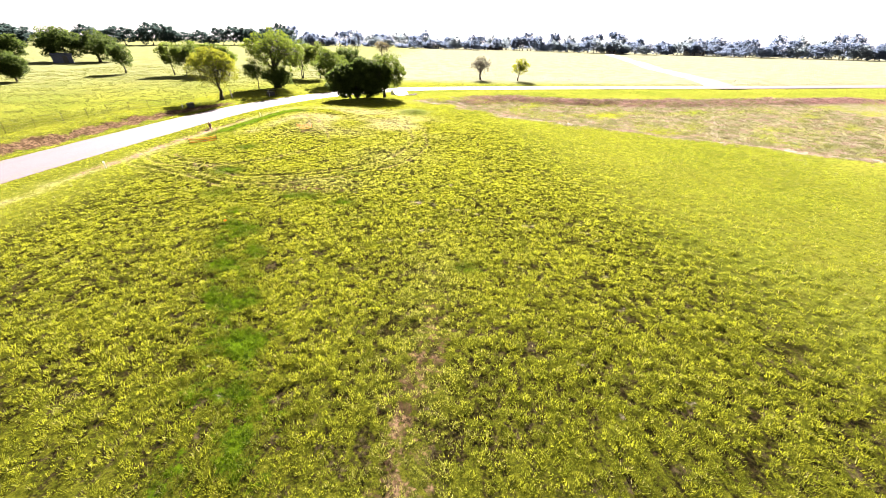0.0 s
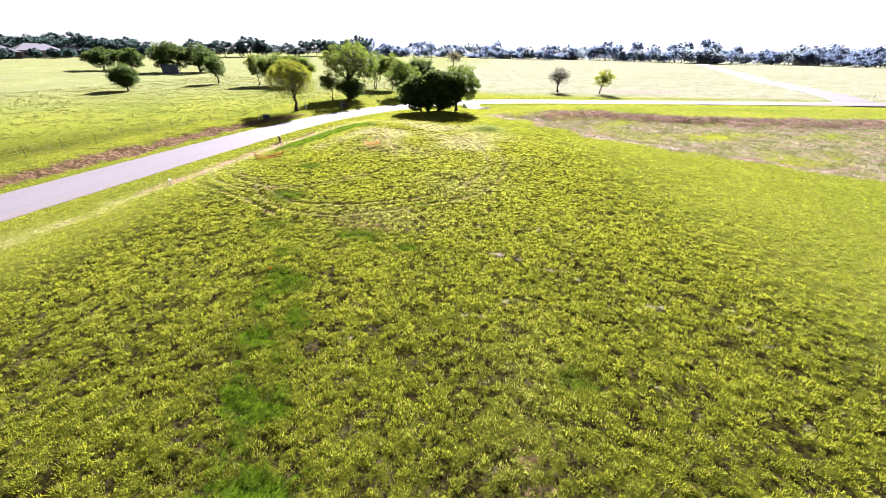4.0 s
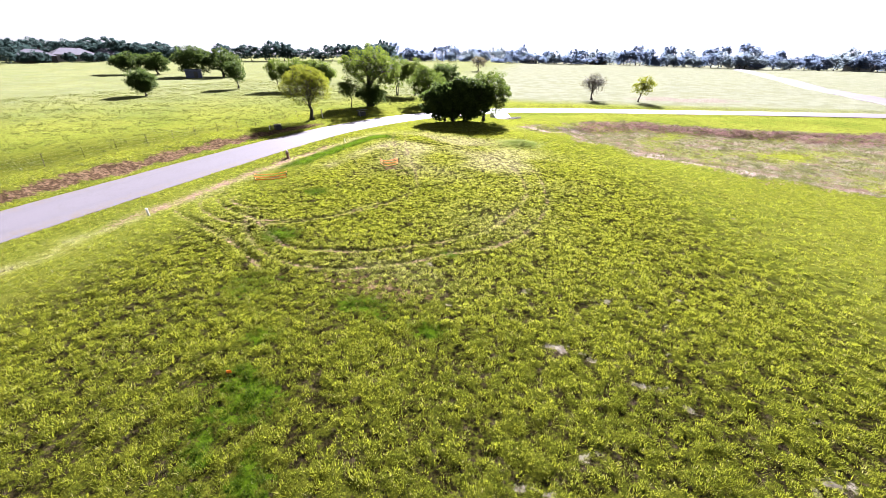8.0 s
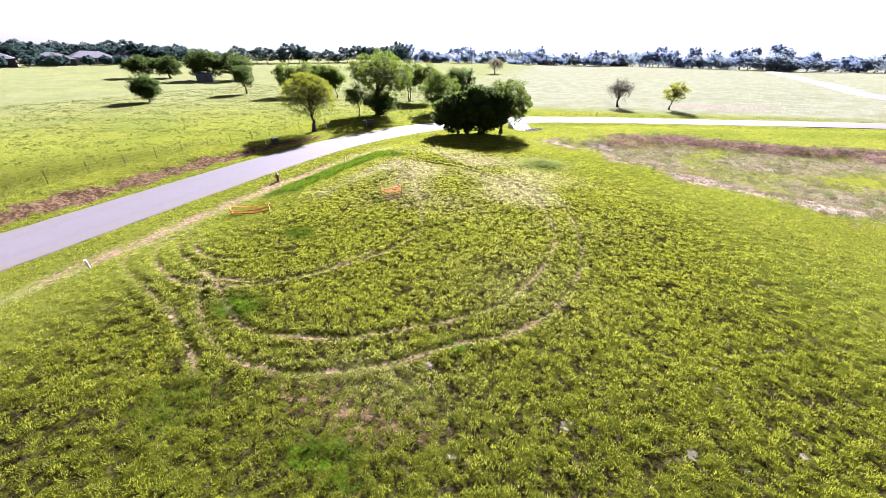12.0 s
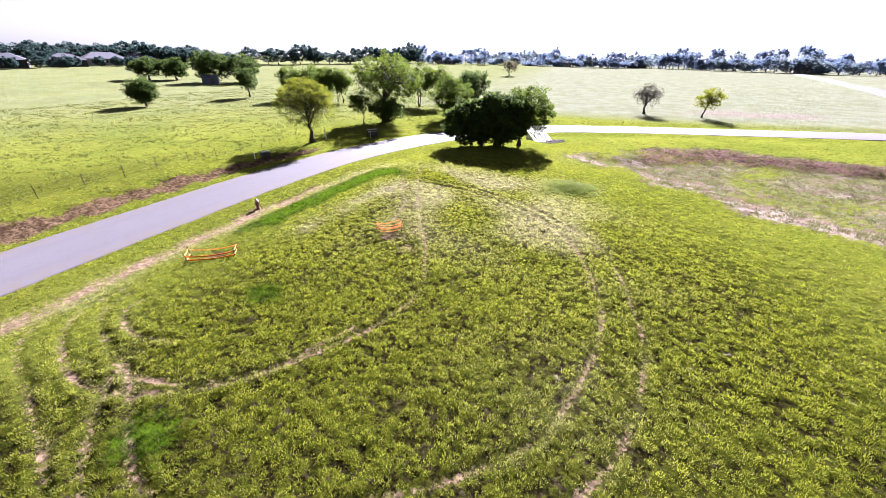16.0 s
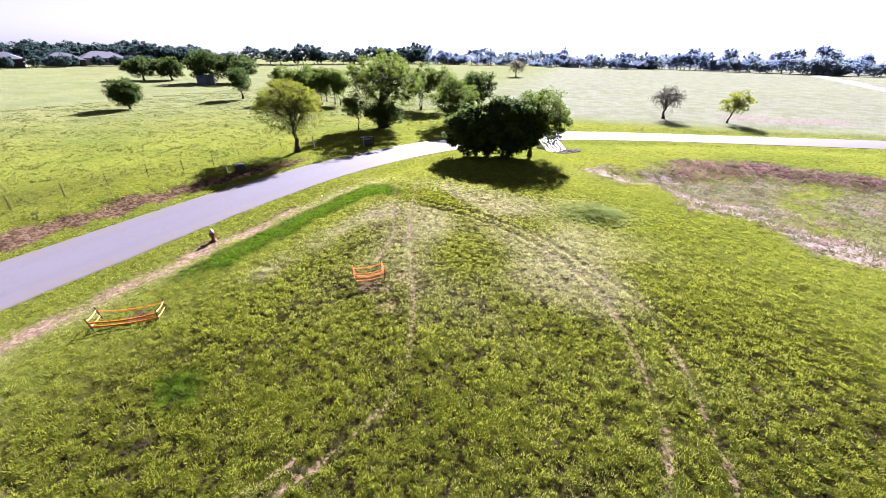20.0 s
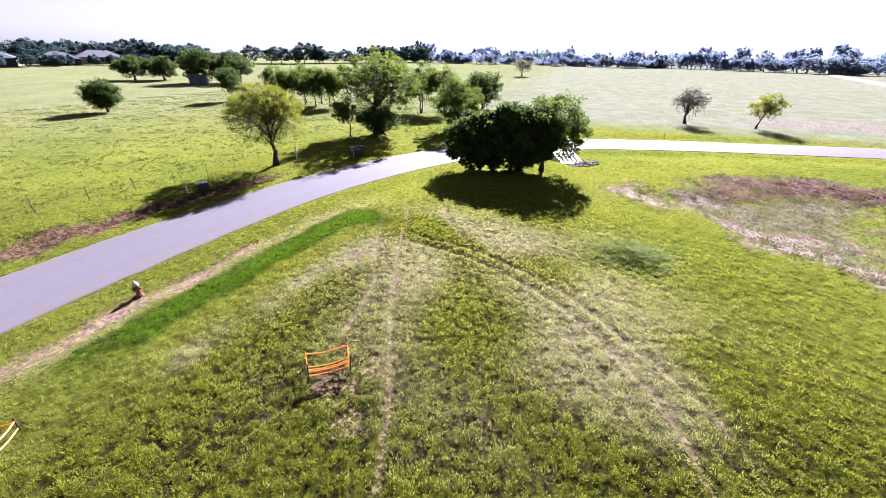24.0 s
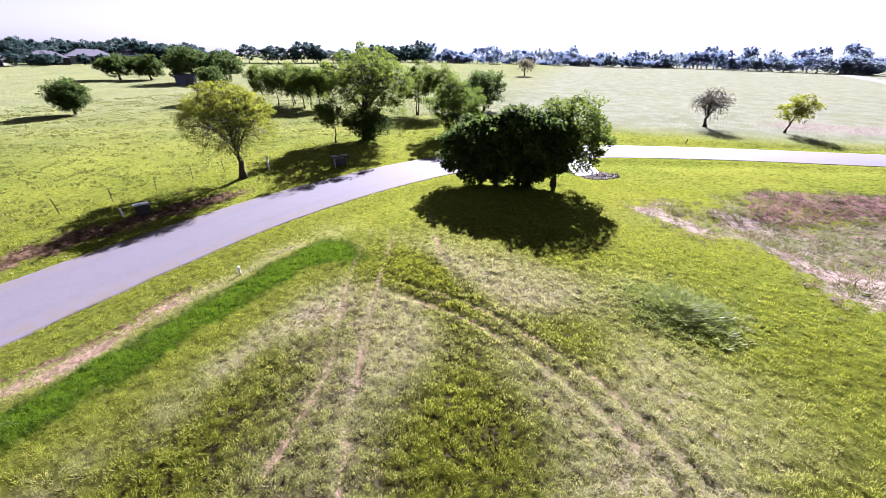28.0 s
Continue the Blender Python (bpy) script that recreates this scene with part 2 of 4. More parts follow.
LEAF_OAK = make_leaf_material("dark_oak_leaves", (0.014, 0.030, 0.006), (0.100, 0.145, 0.030), 0.38)
LEAF_MID = make_leaf_material("mid_green_leaves", (0.034, 0.062, 0.008), (0.110, 0.152, 0.019), 0.5)
LEAF_FRESH = make_leaf_material("fresh_green_leaves", (0.042, 0.076, 0.008), (0.140, 0.185, 0.022), 0.5)
LEAF_YELLOW = make_leaf_material("yellow_green_spring_leaves", (0.090, 0.106, 0.009), (0.185, 0.200, 0.016), 0.55)
# blue and pale far leaves: distance haze painted into the leaf colour
LEAF_HAZE_BLUE = make_leaf_material("far_leaves_haze_blue", (0.090, 0.125, 0.190), (0.150, 0.195, 0.280), 0.6)
LEAF_HAZE_PALE = make_leaf_material("far_leaves_haze_pale", (0.130, 0.170, 0.200), (0.190, 0.235, 0.265), 0.6)
LEAF_DEEP = make_leaf_material("far_dark_tree_leaves", (0.022, 0.044, 0.046), (0.056, 0.090, 0.078), 0.42)
LEAF_BUD = make_leaf_material("budding_twig_leaves", (0.09, 0.078, 0.045), (0.15, 0.135, 0.07), 0.45)
STEEL = plain("dark_steel_post", (0.07, 0.05, 0.04), 0.75, 0.2, 0.1)
WIRE = plain("galvanised_wire", (0.30, 0.30, 0.30), 0.5, 0.8)
ORANGE = plain("orange_plastic_mesh", (0.95, 0.22, 0.012), 0.6, 0.0, 0.08, 0.15)
PALE_STRAP = plain("sun_bleached_orange_strap", (0.85, 0.40, 0.12), 0.7, 0.0, 0.08, 0.15)
WHITE = plain("weathered_white_paint", (1.0, 0.98, 0.94), 0.6)
PALE_RED = plain("sun_bleached_red_paint", (0.62, 0.46, 0.40), 0.6)
RED = plain("faded_red_paint", (0.20, 0.045, 0.03), 0.5)
DARK_BOX = plain("dark_painted_metal", (0.014, 0.014, 0.018), 0.45)
BLUE_BOX = plain("dark_blue_painted_metal", (0.006, 0.008, 0.022), 0.4)
LID = plain("pale_grey_lid", (0.55, 0.56, 0.58), 0.5)
STONE = plain("reddish_rubble_stone", (0.17, 0.115, 0.11), 0.9, 0.0, 0.2, 0.4, 4.0)
ROOF = plain("grey_shingle_roof", (0.062, 0.055, 0.085), 0.85, 0.0, 0.2, 0.3, 1.5)
BRICK_WALL = plain("tan_brick_wall", (0.075, 0.058, 0.055), 0.85, 0.0, 0.2, 0.3, 2.0)
PALE_WALL = plain("pale_siding_wall", (0.42, 0.41, 0.40), 0.8, 0.0, 0.2, 0.2, 2.0)
GLASS = plain("dark_window_glass", (0.03, 0.04, 0.05), 0.1, 0.0, 0.6, 0.1)
SHED_WALL = plain("blue_grey_sheet_metal", (0.06, 0.075, 0.15), 0.5, 0.3)
# near-black, so that the slots look shaded inside
SLOT_SHADE = plain("painted_slot_shade", (0.006, 0.005, 0.005), 1.0, 0.0, 0.0)


# ---- mesh helpers ----
def mesh_of(name, verts, faces, material, smooth=False):
    me = bpy.data.meshes.new(name)
    me.from_pydata([tuple(v) for v in verts], [], faces)
    me.materials.append(material)
    if smooth:
        me.shade_smooth()
    return me


def fast_mesh(name, verts, loops, size, material, masks=()):
    """A mesh from arrays: verts (n, 3), loops (m * size) and faces of that many corners."""
    me = bpy.data.meshes.new(name)
    count = len(loops) // size
    me.vertices.add(len(verts))
    me.vertices.foreach_set("co", np.asarray(verts, np.float32).ravel())
    me.loops.add(len(loops))
    me.loops.foreach_set("vertex_index", np.asarray(loops, np.int32))
    me.polygons.add(count)
    me.polygons.foreach_set("loop_start", np.arange(0, count * size, size, dtype=np.int32))
    me.polygons.foreach_set("loop_total", np.full(count, size, np.int32))
    me.update(calc_edges=True)
    for key, values in dict(masks).items():
        me.attributes.new(key, "FLOAT", "POINT").data.foreach_set("value", np.asarray(values, np.float32))
    me.materials.append(material)
    return me


def part(name, me, parent, label="", at=None):
    """A mesh as one part under a thing. me: a mesh, or a bmesh with its material."""
    if isinstance(me, tuple):
        bm, material = me
        me = bpy.data.meshes.new(name)
        bm.to_mesh(me), bm.free()
        me.materials.append(material)
    ob = new(name, me)
    ob.parent = parent
    if at is not None:
        ob.matrix_basis = at
    if label:
        ob["label"] = label
    return ob


def box(size, at=(0, 0, 0), bevel=0.0, turn=None):
    bm = bmesh.new()
    bmesh.ops.create_cube(bm, size=1, matrix=Matrix.Translation(at) @ (turn or Matrix.Identity(4)) @ Matrix.Diagonal((*size, 1)))
    if bevel:
        bmesh.ops.bevel(bm, geom=bm.edges[:], offset=bevel, segments=2, affect="EDGES")
    return bm


def lathe(rings, sides=16, at=(0, 0, 0), turn=None):
    """A closed turned shape from (radius, height) rings."""
    bm = bmesh.new()
    m = Matrix.Translation(at) @ (turn or Matrix.Identity(4))
    loops = [[bm.verts.new(m @ Vector((r * math.cos(math.tau * i / sides), r * math.sin(math.tau * i / sides), z))) for i in range(sides)] for r, z in rings]
    for a, b in zip(loops, loops[1:]):
        for i in range(sides):
            bm.faces.new((a[i], a[(i + 1) % sides], b[(i + 1) % sides], b[i]))
    bm.faces.new(loops[0][::-1]), bm.faces.new(loops[-1])
    return bm


def tube(store, points, radii, sides=6):
    """Adds a tapered tube along points to store (verts, faces)."""
    verts, faces = store
    points = [Vector(p) for p in points]
    first = len(verts)
    for i, (p, r) in enumerate(zip(points, radii)):
        way = (points[min(i + 1, len(points) - 1)] - points[max(i - 1, 0)]).normalized()
        side = way.cross(Vector((0.31, 0.95, 0.05))).normalized()
        up = side.cross(way)
        for k in range(sides):
            a = math.tau * k / sides
            verts.append(p + (math.cos(a) * side + math.sin(a) * up) * float(r))
    for i in range(len(points) - 1):
        for k in range(sides):
            a, b = first + i * sides + k, first + i * sides + (k + 1) % sides
            faces.append((a, b, b + sides, a + sides))
    faces.append(tuple(range(first, first + sides))[::-1])
    faces.append(tuple(range(len(verts) - sides, len(verts))))


# ---- the lie of the land ----
def smooth01(v):
    v = np.clip(v, 0, 1)
    return v * v * (3 - 2 * v)


def wave(x, y, size, seed):
    """Soft noise, about -1 to 1, from summed waves of that length."""
    g = np.random.default_rng(seed)
    total = np.zeros(np.shape(x))
    for k in range(7):
        a, p, f = g.uniform(0, math.tau), g.uniform(0, math.tau), math.tau / (size * g.uniform(0.6, 1.5))
        total = total + np.sin(f * (np.cos(a) * x + np.sin(a) * y) + p + 0.6 * np.sin(f * 0.7 * (np.cos(a + 1.9) * x + np.sin(a + 1.9) * y)))
    return total / 3.6


def rough(x, y, size, seed):
    """Uneven noise, about -1 to 1, with lumps of that size."""
    table = np.random.default_rng(seed).uniform(-1, 1, (256, 256))
    u, v = (0.93 * x + 0.37 * y) / size, (0.93 * y - 0.37 * x) / size
    i, j = np.floor(u).astype(int), np.floor(v).astype(int)
    fu, fv = smooth01(u - i), smooth01(v - j)
    i, j, i1, j1 = i % 256, j % 256, (i + 1) % 256, (j + 1) % 256
    return (table[i, j] * (1 - fu) + table[i1, j] * fu) * (1 - fv) + (table[i, j1] * (1 - fu) + table[i1, j1] * fu) * fv


def turf(x, y):
    """Lumps and hollows of the grown turf, about -1 to 1."""
    x, y = x + 0.08 * rough(x, y, 0.4, 40), y + 0.08 * rough(x, y, 0.4, 41)
    return 0.75 * rough(x, y, 0.19, 42) + 0.45 * rough(x, y, 0.115, 43) + 0.22 * rough(x, y, 0.6, 44) + 0.15 * rough(x, y, 1.7, 45)


def curve_through(points, step=0.5):
    """Points every step metres along a soft curve through the given ones."""
    p = np.array(points, float)
    p = np.vstack([2 * p[0] - p[1], p, 2 * p[-1] - p[-2]])
    made = []
    for a, b, c, d in zip(p, p[1:], p[2:], p[3:]):
        for t in np.linspace(0, 1, max(2, int(np.hypot(*(c - b)) / step)), endpoint=False):
            made.append(0.5 * (2 * b + (c - a) * t + (2 * a - 5 * b + 4 * c - d) * t * t + (3 * b - a - 3 * c + d) * t**3))
    return np.array(made + [p[-2]])


def away(x, y, line, reach):
    """Distance to a line of points, side (left of its run is positive) and which point is nearest; far points only come out as reach."""
    x, y = np.asarray(x, float), np.asarray(y, float)
    best, side, which = np.full(x.shape, float(reach)), np.zeros(x.shape), np.zeros(x.shape, int)
    low, high = line.min(0) - reach, line.max(0) + reach
    near = np.flatnonzero((x > low[0]) & (x < high[0]) & (y > low[1]) & (y < high[1]))
    run = np.gradient(line, axis=0)
    for part_of in np.array_split(near, max(1, len(near) // 20000)):
        dx, dy = x[part_of, None] - line[None, :, 0], y[part_of, None] - line[None, :, 1]
        d = np.hypot(dx, dy)
        k = d.argmin(1)
        rows = np.arange(len(part_of))
        best[part_of] = np.minimum(d[rows, k], reach)
        which[part_of] = k
        side[part_of] = np.sign(run[k, 0] * dy[rows, k] - run[k, 1] * dx[rows, k])
    return best, side, which


def inside(x, y, polygon):
    """How deep points lie inside a polygon, in metres; negative outside."""
    p = np.array(polygon, float)
    q = np.roll(p, -1, 0)
    d, odd = np.full(np.shape(x), 1e9), np.zeros(np.shape(x), bool)
    for (ax, ay), (bx, by) in zip(p, q):
        t = np.clip(((x - ax) * (bx - ax) + (y - ay) * (by - ay)) / ((bx - ax) ** 2 + (by - ay) ** 2), 0, 1)
        d = np.minimum(d, np.hypot(x - ax - t * (bx - ax), y - ay - t * (by - ay)))
        cross = (ay > y) != (by > y)
        odd ^= cross & (x < ax + (y - ay) * (bx - ax) / (by - ay if by != ay else 1e-9))
    return np.where(odd, d, -d)


ROAD_LINE = curve_through([(-29.3, -80), (-29.3, -30), (-29.2, 5), (-29.2, 20), (-29.0, 33), (-28.5, 43), (-27.3, 51), (-25.2, 57.6), (-22.0, 64.2), (-17.5, 70.2), (-12, 74.8), (-7.5, 77.6),
                           (2, 80.9), (12, 83.4), (33, 88.0), (52, 91), (80, 95), (130, 102), (220, 113)])
LANE_LINE = curve_through([(60, 91), (62.5, 98), (66, 112), (70, 137), (77, 170), (85, 205), (94, 245), (104, 290)], 1.0)
ROAD_HALF = np.interp(ROAD_LINE[:, 1], [50, 76], [2.5, 2.95])
BASIN = [(-6.9, 59.8), (-0.9, 56.8), (0.1, 54), (5, 50.4), (10.4, 45.8), (15, 42.8), (22, 38.6), (30, 34), (36, 30.2), (60, 20), (90, 24), (95, 66), (75, 76), (55, 73), (45, 71), (32, 68), (24, 68.2), (16, 68.6),
         (11, 69.6), (6, 68.8), (1.5, 66.3), (-1, 64.1), (-4.8, 61.6)]
TRACKS = [curve_through(p, 0.12) for p in (
    [(-17.6, 24.3), (-15.8, 22.6), (-13.3, 21.3), (-11.2, 21.2), (-9.7, 21.7), (-8.1, 22.6), (-6.5, 24.0), (-4.6, 25.3), (-3.1, 27.6), (-2.2, 31.1), (-2.3, 34.0), (-3.2, 38.7), (-5.5, 41.6), (-8.3, 44.3), (-12.3, 46.2), (-16, 46.6)],
    [(-18.4, 25.2), (-16.9, 24.4), (-13.6, 22.5), (-10.5, 23.0), (-8.7, 24.0), (-6.5, 25.6), (-4.9, 27.5), (-3.7, 31.3), (-3.6, 34.4), (-5.0, 39.3), (-8.2, 43.2), (-12, 45.2), (-16, 45.8)],
    [(-21.9, 27.6), (-21.4, 26.4), (-19.6, 25.4), (-17.3, 24.7), (-14.8, 25.3), (-12.9, 27.0), (-11.3, 29.8), (-10.9, 32.5), (-12.2, 36.2), (-13.9, 39.6), (-15.0, 42.0), (-16.4, 45.2), (-18.6, 51)],
    [(-15.2, 38.4), (-15.7, 41.2), (-17.0, 43.8), (-18.3, 46.4), (-20, 51)],
    [(-22.6, 27.9), (-22.4, 26.2), (-21.0, 24.9), (-18.6, 24.0), (-16.0, 24.4), (-13.6, 26.2), (-12.2, 29.0)],
    [(-20.9, 27.6), (-20.6, 26.6), (-19.0, 26.0), (-17.4, 26.2)],
    [(-23.2, 27.6), (-23.4, 25.8), (-22.0, 24.2), (-19.4, 23.2), (-16.6, 22.2), (-13.4, 20.4)],
    [(-13.2, 46.9), (-15.5, 50), (-18.0, 54.5)],
)]
LUSH_LINE = curve_through([(-3.0, 2.5), (-4.9, 6.0), (-7.0, 10.0), (-9.2, 14.0), (-10.6, 17.0), (-11.8, 20.5)], 0.4)
MOUND = (-5.2, 48.9)
FINE_X, FINE_Y = (-16.5, 16.5), (6.0, 54.0)


def aslant(x, y):
    """How far points lie to the side of the line that crosses the field."""
    return x + 0.29 * (np.clip(y, 0, 60) - 8)


def land(x, y, fine=True):
    """Height of the ground, and where which cover grows. x, y: flat arrays."""
    x, y = np.asarray(x, float), np.asarray(y, float)
    r = np.hypot(x + 8, y - 20)
    z = 0.021 * np.minimum(245, 20 * np.logaddexp(0, (r - 62) / 20))
    z = z + 0.06 * wave(x, y, 14, 1) + 0.25 * smooth01((r - 60) / 80) * wave(x, y, 60, 2)
    cover = {k: np.zeros(x.shape) for k in ("dry", "lush", "dead", "straw", "plum", "dirt", "sand", "clay", "worn")}
    # painted glare: beyond the road, and growing with distance on the left
    cover["glare_pale"] = 0.8 * smooth01((y - 86 - 0.05 * x) / 12) * smooth01((x + 45) / 25) + 0.42 * smooth01((r - 40) / 60) * smooth01((-24 - x) / 18)
    cover["glare_pale"] = np.minimum(cover["glare_pale"], 0.85)
    cover["near"] = 1 - smooth01((r - 30) / 16)
    cover["far"] = smooth01((r - 35) / 25)
    d, side, k = away(x, y, ROAD_LINE, 16.0)
    s = d - ROAD_HALF[k]
    own = 0.021 * 20 * np.logaddexp(0, (np.hypot(ROAD_LINE[:, 0] + 8, ROAD_LINE[:, 1] - 20) - 62) / 20)
    road_z = own[k] - 0.10
    # the field side: shoulder, shallow swale, then the rise to the field
    swale = -0.16 * np.exp(-((s - 2.2) / 1.0) ** 2) + 0.16 * smooth01((s - 3.2) / 2.6)
    # the pasture side: a cut bank of bare clay
    bank = 0.55 * smooth01((s - 1.0 - 0.25 * wave(x, y, 2.5, 5)) / 2.0) * (0.35 + 0.65 * smooth01((50 - y) / 10))
    shaped = road_z + np.where(side > 0, bank, swale)
    blend = smooth01((s - 5.5) / 6)
    blend = np.where(d >= 15.9, 1.0, blend)
    z = np.where(s < 12, shaped * (1 - blend) + (z + 0.06 + 0.30 * (side > 0) * (x < -20) * smooth01((14 - s) / 8)) * blend, z + 0.06)
    z = np.where(s < np.where(x < 30, 0.12, 0.55), road_z - np.where(x < 30, 0.03, 0.07), z)
    bank_on = (side > 0) * (x < -20) * smooth01((56 - y) / 6)
    cover["dirt"] += bank_on * np.exp(-((s - 1.85 + 0.3 * wave(x, y, 3, 6)) / 0.68) ** 4)
    cover["dirt"] += 0.62 * (side < 0) * np.exp(-((s - 1.85 + 0.25 * wave(x, y, 4, 7)) / 0.20) ** 2) * smooth01((y - 31) / 3) * smooth01((46 - y) / 4)
    cover["clay"] = (0.72 + 0.30 * wave(x, y, 3.0, 51)) * (side < 0) * np.exp(-((s - 2.45 + 0.25 * wave(x, y, 4, 7)) / 0.52) ** 2) * smooth01((y - 20) / 4) * smooth01((46 - y) / 5)
    cover["dry"] += (0.66 + 0.25 * wave(x, y, 3, 19)) * (side < 0) * np.exp(-((s - 2.8 + 0.4 * wave(x, y, 6, 20)) / 0.9) ** 2) * (x < -10) * (y > 5) * smooth01((54 - y) / 6)
    cover["lush"] += (0.86 + 0.30 * wave(x, y, 2.4, 55)) * (side < 0) * np.exp(-((s - 4.3) / 1.2) ** 4) * smooth01((y - 31) / 6) * smooth01((51 - y) / 4)
    d, _, _ = away(x, y, LANE_LINE, 9.0)
    z = np.where(d < 4.5, z - 0.12, z)
    # the dry basin
    deep = inside(x, y, BASIN) + 0.7 * wave(x, y, 7, 8)
    z = z - 0.75 * smooth01(deep / 5.0)
    on = smooth01((deep + 0.6) / 1.2)
    patch = wave(x, y, 9, 9)
    cover["dead"] += on * (0.62 + 0.36 * patch)
    rim = np.exp(-((deep - 1.7) / 2.2) ** 2) * (y < 62 - 0.28 * x)
    cover["straw"] += rim * (0.34 + 0.58 * smooth01((x + 1) / 6) + 0.30 * wave(x, y, 5, 10)) + 0.40 * on * (wave(x, y, 6, 11) > 0.35)
    back = np.exp(-((deep - 2.0) / 1.9) ** 2) * (y > 62 - 0.1 * x) * smooth01((x + 1) / 4)
    cover["plum"] += back * (0.95 + 0.35 * wave(x, y, 3, 28))
    cover["dry"] += 0.5 * np.exp(-(((x + 4) / 3.5) ** 2 + ((y - 58.8) / 1.6) ** 2))
    # field cover
    cover["near"] = cover["near"] * (0.45 + 0.55 * smooth01((s - 4.5) / 5)) * (1 - 0.45 * smooth01((y - 47) / 6))
    cover["near"] = cover["near"] * (1 - 0.5 * smooth01((x + 11) / 7) * smooth01((y - 38) / 9)) * (1 - 0.55 * smooth01((x - 0.4 + 0.29 * (y - 8) - 9) / 7))
    cover["dry"] += 0.80 * smooth01(0.66 + 0.7 * wave(x, y, 7, 12)) * smooth01((y - 32) / 11) * smooth01((54 - y) / 6) * np.exp(-((x + 10 + (y - 44) * 0.3) / 7.5) ** 4)
    cover["dirt"] += 0.48 * np.exp(-((x + 0.2 - 0.3 * wave(x, y, 5, 47)) / 0.85) ** 2) * smooth01((14 - y) / 7) + 0.48 * np.exp(-((x + 8.3) / 3.0) ** 2 - ((y - 20.6) / 1.3) ** 2)
    cover["dry"] += 0.16 * np.exp(-((x + 0.2) / 1.1) ** 2) * smooth01((17 - y) / 5) + 0.2 * np.exp(-((x + 15.6) / 1.6) ** 2 - ((y - 36.5) / 3.0) ** 2)
    cover["dry"] += 0.5 * np.exp(-((x + 18.2) / 1.2) ** 2 - ((y - 44.0) / 1.8) ** 2)
    cover["dry"] += (0.5 + 0.3 * wave(x, y, 2.5, 54)) * np.exp(-((x + 18.8 - 0.15 * (y - 40)) / 0.9) ** 2) * smooth01((y - 33) / 4) * smooth01((45 - y) / 3)
    for lx, ly, rx, ry in ((-13.3, 37.6, 0.7, 1.1), (-12.9, 35.4, 0.8, 0.6), (-17.6, 43.6, 1.0, 0.8), (-14.2, 36.2, 0.6, 0.6)):
        cover["clay"] += 0.42 * np.exp(-((x - lx) / rx) ** 2 - ((y - ly) / ry) ** 2)
    cover["dry"] += 0.26 * np.exp(-((x + 8) / 3.5) ** 2 - ((y - 21.8) / 1.5) ** 2) + 0.22 * np.exp(-((x + 4.8) / 3.2) ** 2 - ((y - 28.5) / 3.2) ** 2) + 0.10 * np.exp(-((x + 17.5) / 2.5) ** 2 - ((y - 23.6) / 1.6) ** 2)
    d, _, _ = away(x, y, LUSH_LINE, 4.0)
    cover["lush"] += np.exp(-(d / (1.25 + 0.35 * wave(x, y, 3, 48))) ** 2) * (0.50 + 0.38 * wave(x, y, 1.8, 49)) * smooth01((19 - y) / 4)
    for lx, ly, rx, ry, a in ((-14.8, 23.4, 1.1, 0.9, 0.85), (-6.3, 24.0, 0.4, 0.35, 1.1), (-8.2, 19.4, 1.6, 0.8, 0.6), (-5.6, 18.6, 0.7, 0.5, 0.7),
                              (-16.7, 29.6, 1.0, 0.8, 0.75), (-13.0, 19.4, 1.4, 1.5, 0.45), (1.0, 12.5, 1.0, 0.7, 0.5), (-19.6, 47.6, 1.5, 1.0, 0.9)):
        cover["lush"] += a * np.exp(-((x - lx) / rx) ** 2 - ((y - ly) / ry) ** 2)
    spots = np.random.default_rng(5)
    for sx, sy, size in [(-1.5, 19.1, 0.32), (-0.6, 18.9, 0.25), (0.6, 18.2, 0.25), (1.7, 17.7, 0.2), (-1.0, 15.7, 0.22), (4.1, 16.5, 0.35), (-1.9, 14.8, 0.3), (-2.8, 22.0, 0.2), (-9.7, 23.3, 0.25), (-6.9, 22.9, 0.3), (2.8, 23.0, 0.25)] + \
            [(spots.uniform(-6, 9), spots.uniform(6, 33), spots.uniform(0.09, 0.20)) for _ in range(70)]:
        q = np.exp(-((x - sx) / (1.3 * size)) ** 2 - ((y - sy) / (0.8 * size)) ** 2)
        cover["sand"] += 0.50 * q
        z = z - 0.03 * q
    cover["sand"] += (1.0 + 0.4 * wave(x, y, 4, 29)) * np.exp(-(((x - 25 - 0.6 * (y - 105)) / 11) ** 4 + ((y - 105 - 1.5 * wave(x, y, 8, 13)) / 4.5) ** 2))
    worn = np.zeros(x.shape)
    for line in TRACKS:
        d, _, _ = away(x, y, line, 2.0)
        rut = np.exp(-(d / 0.14) ** 2)
        worn = np.maximum(worn, rut)
        cover["dry"] += 0.13 * np.exp(-(d / 0.30) ** 2)
        z = z + 0.035 * np.exp(-((d - 0.34) / 0.13) ** 2)
    cover["worn"] = worn * (0.50 + 0.26 * wave(x, y, 2.2, 14))
    z = z - 0.06 * worn
    cover["dirt"] += 0.9 * np.exp(-((x + 21.3) / 0.55) ** 2 - ((y - 31.4) / 0.45) ** 2) + 0.55 * np.exp(-((x + 14.4) / 0.6) ** 2 - ((y - 36.5) / 0.8) ** 2)
    z = z - 0.12 * np.exp(-((x + 21.3) / 0.5) ** 2 - ((y - 31.4) / 0.4) ** 2)
    m = np.exp(-(((x - MOUND[0]) / 1.7) ** 2 + ((y - MOUND[1]) / 1.5) ** 2) ** 1.5)
    z = z + 0.28 * m
    cover["lush"] += 0.7 * m
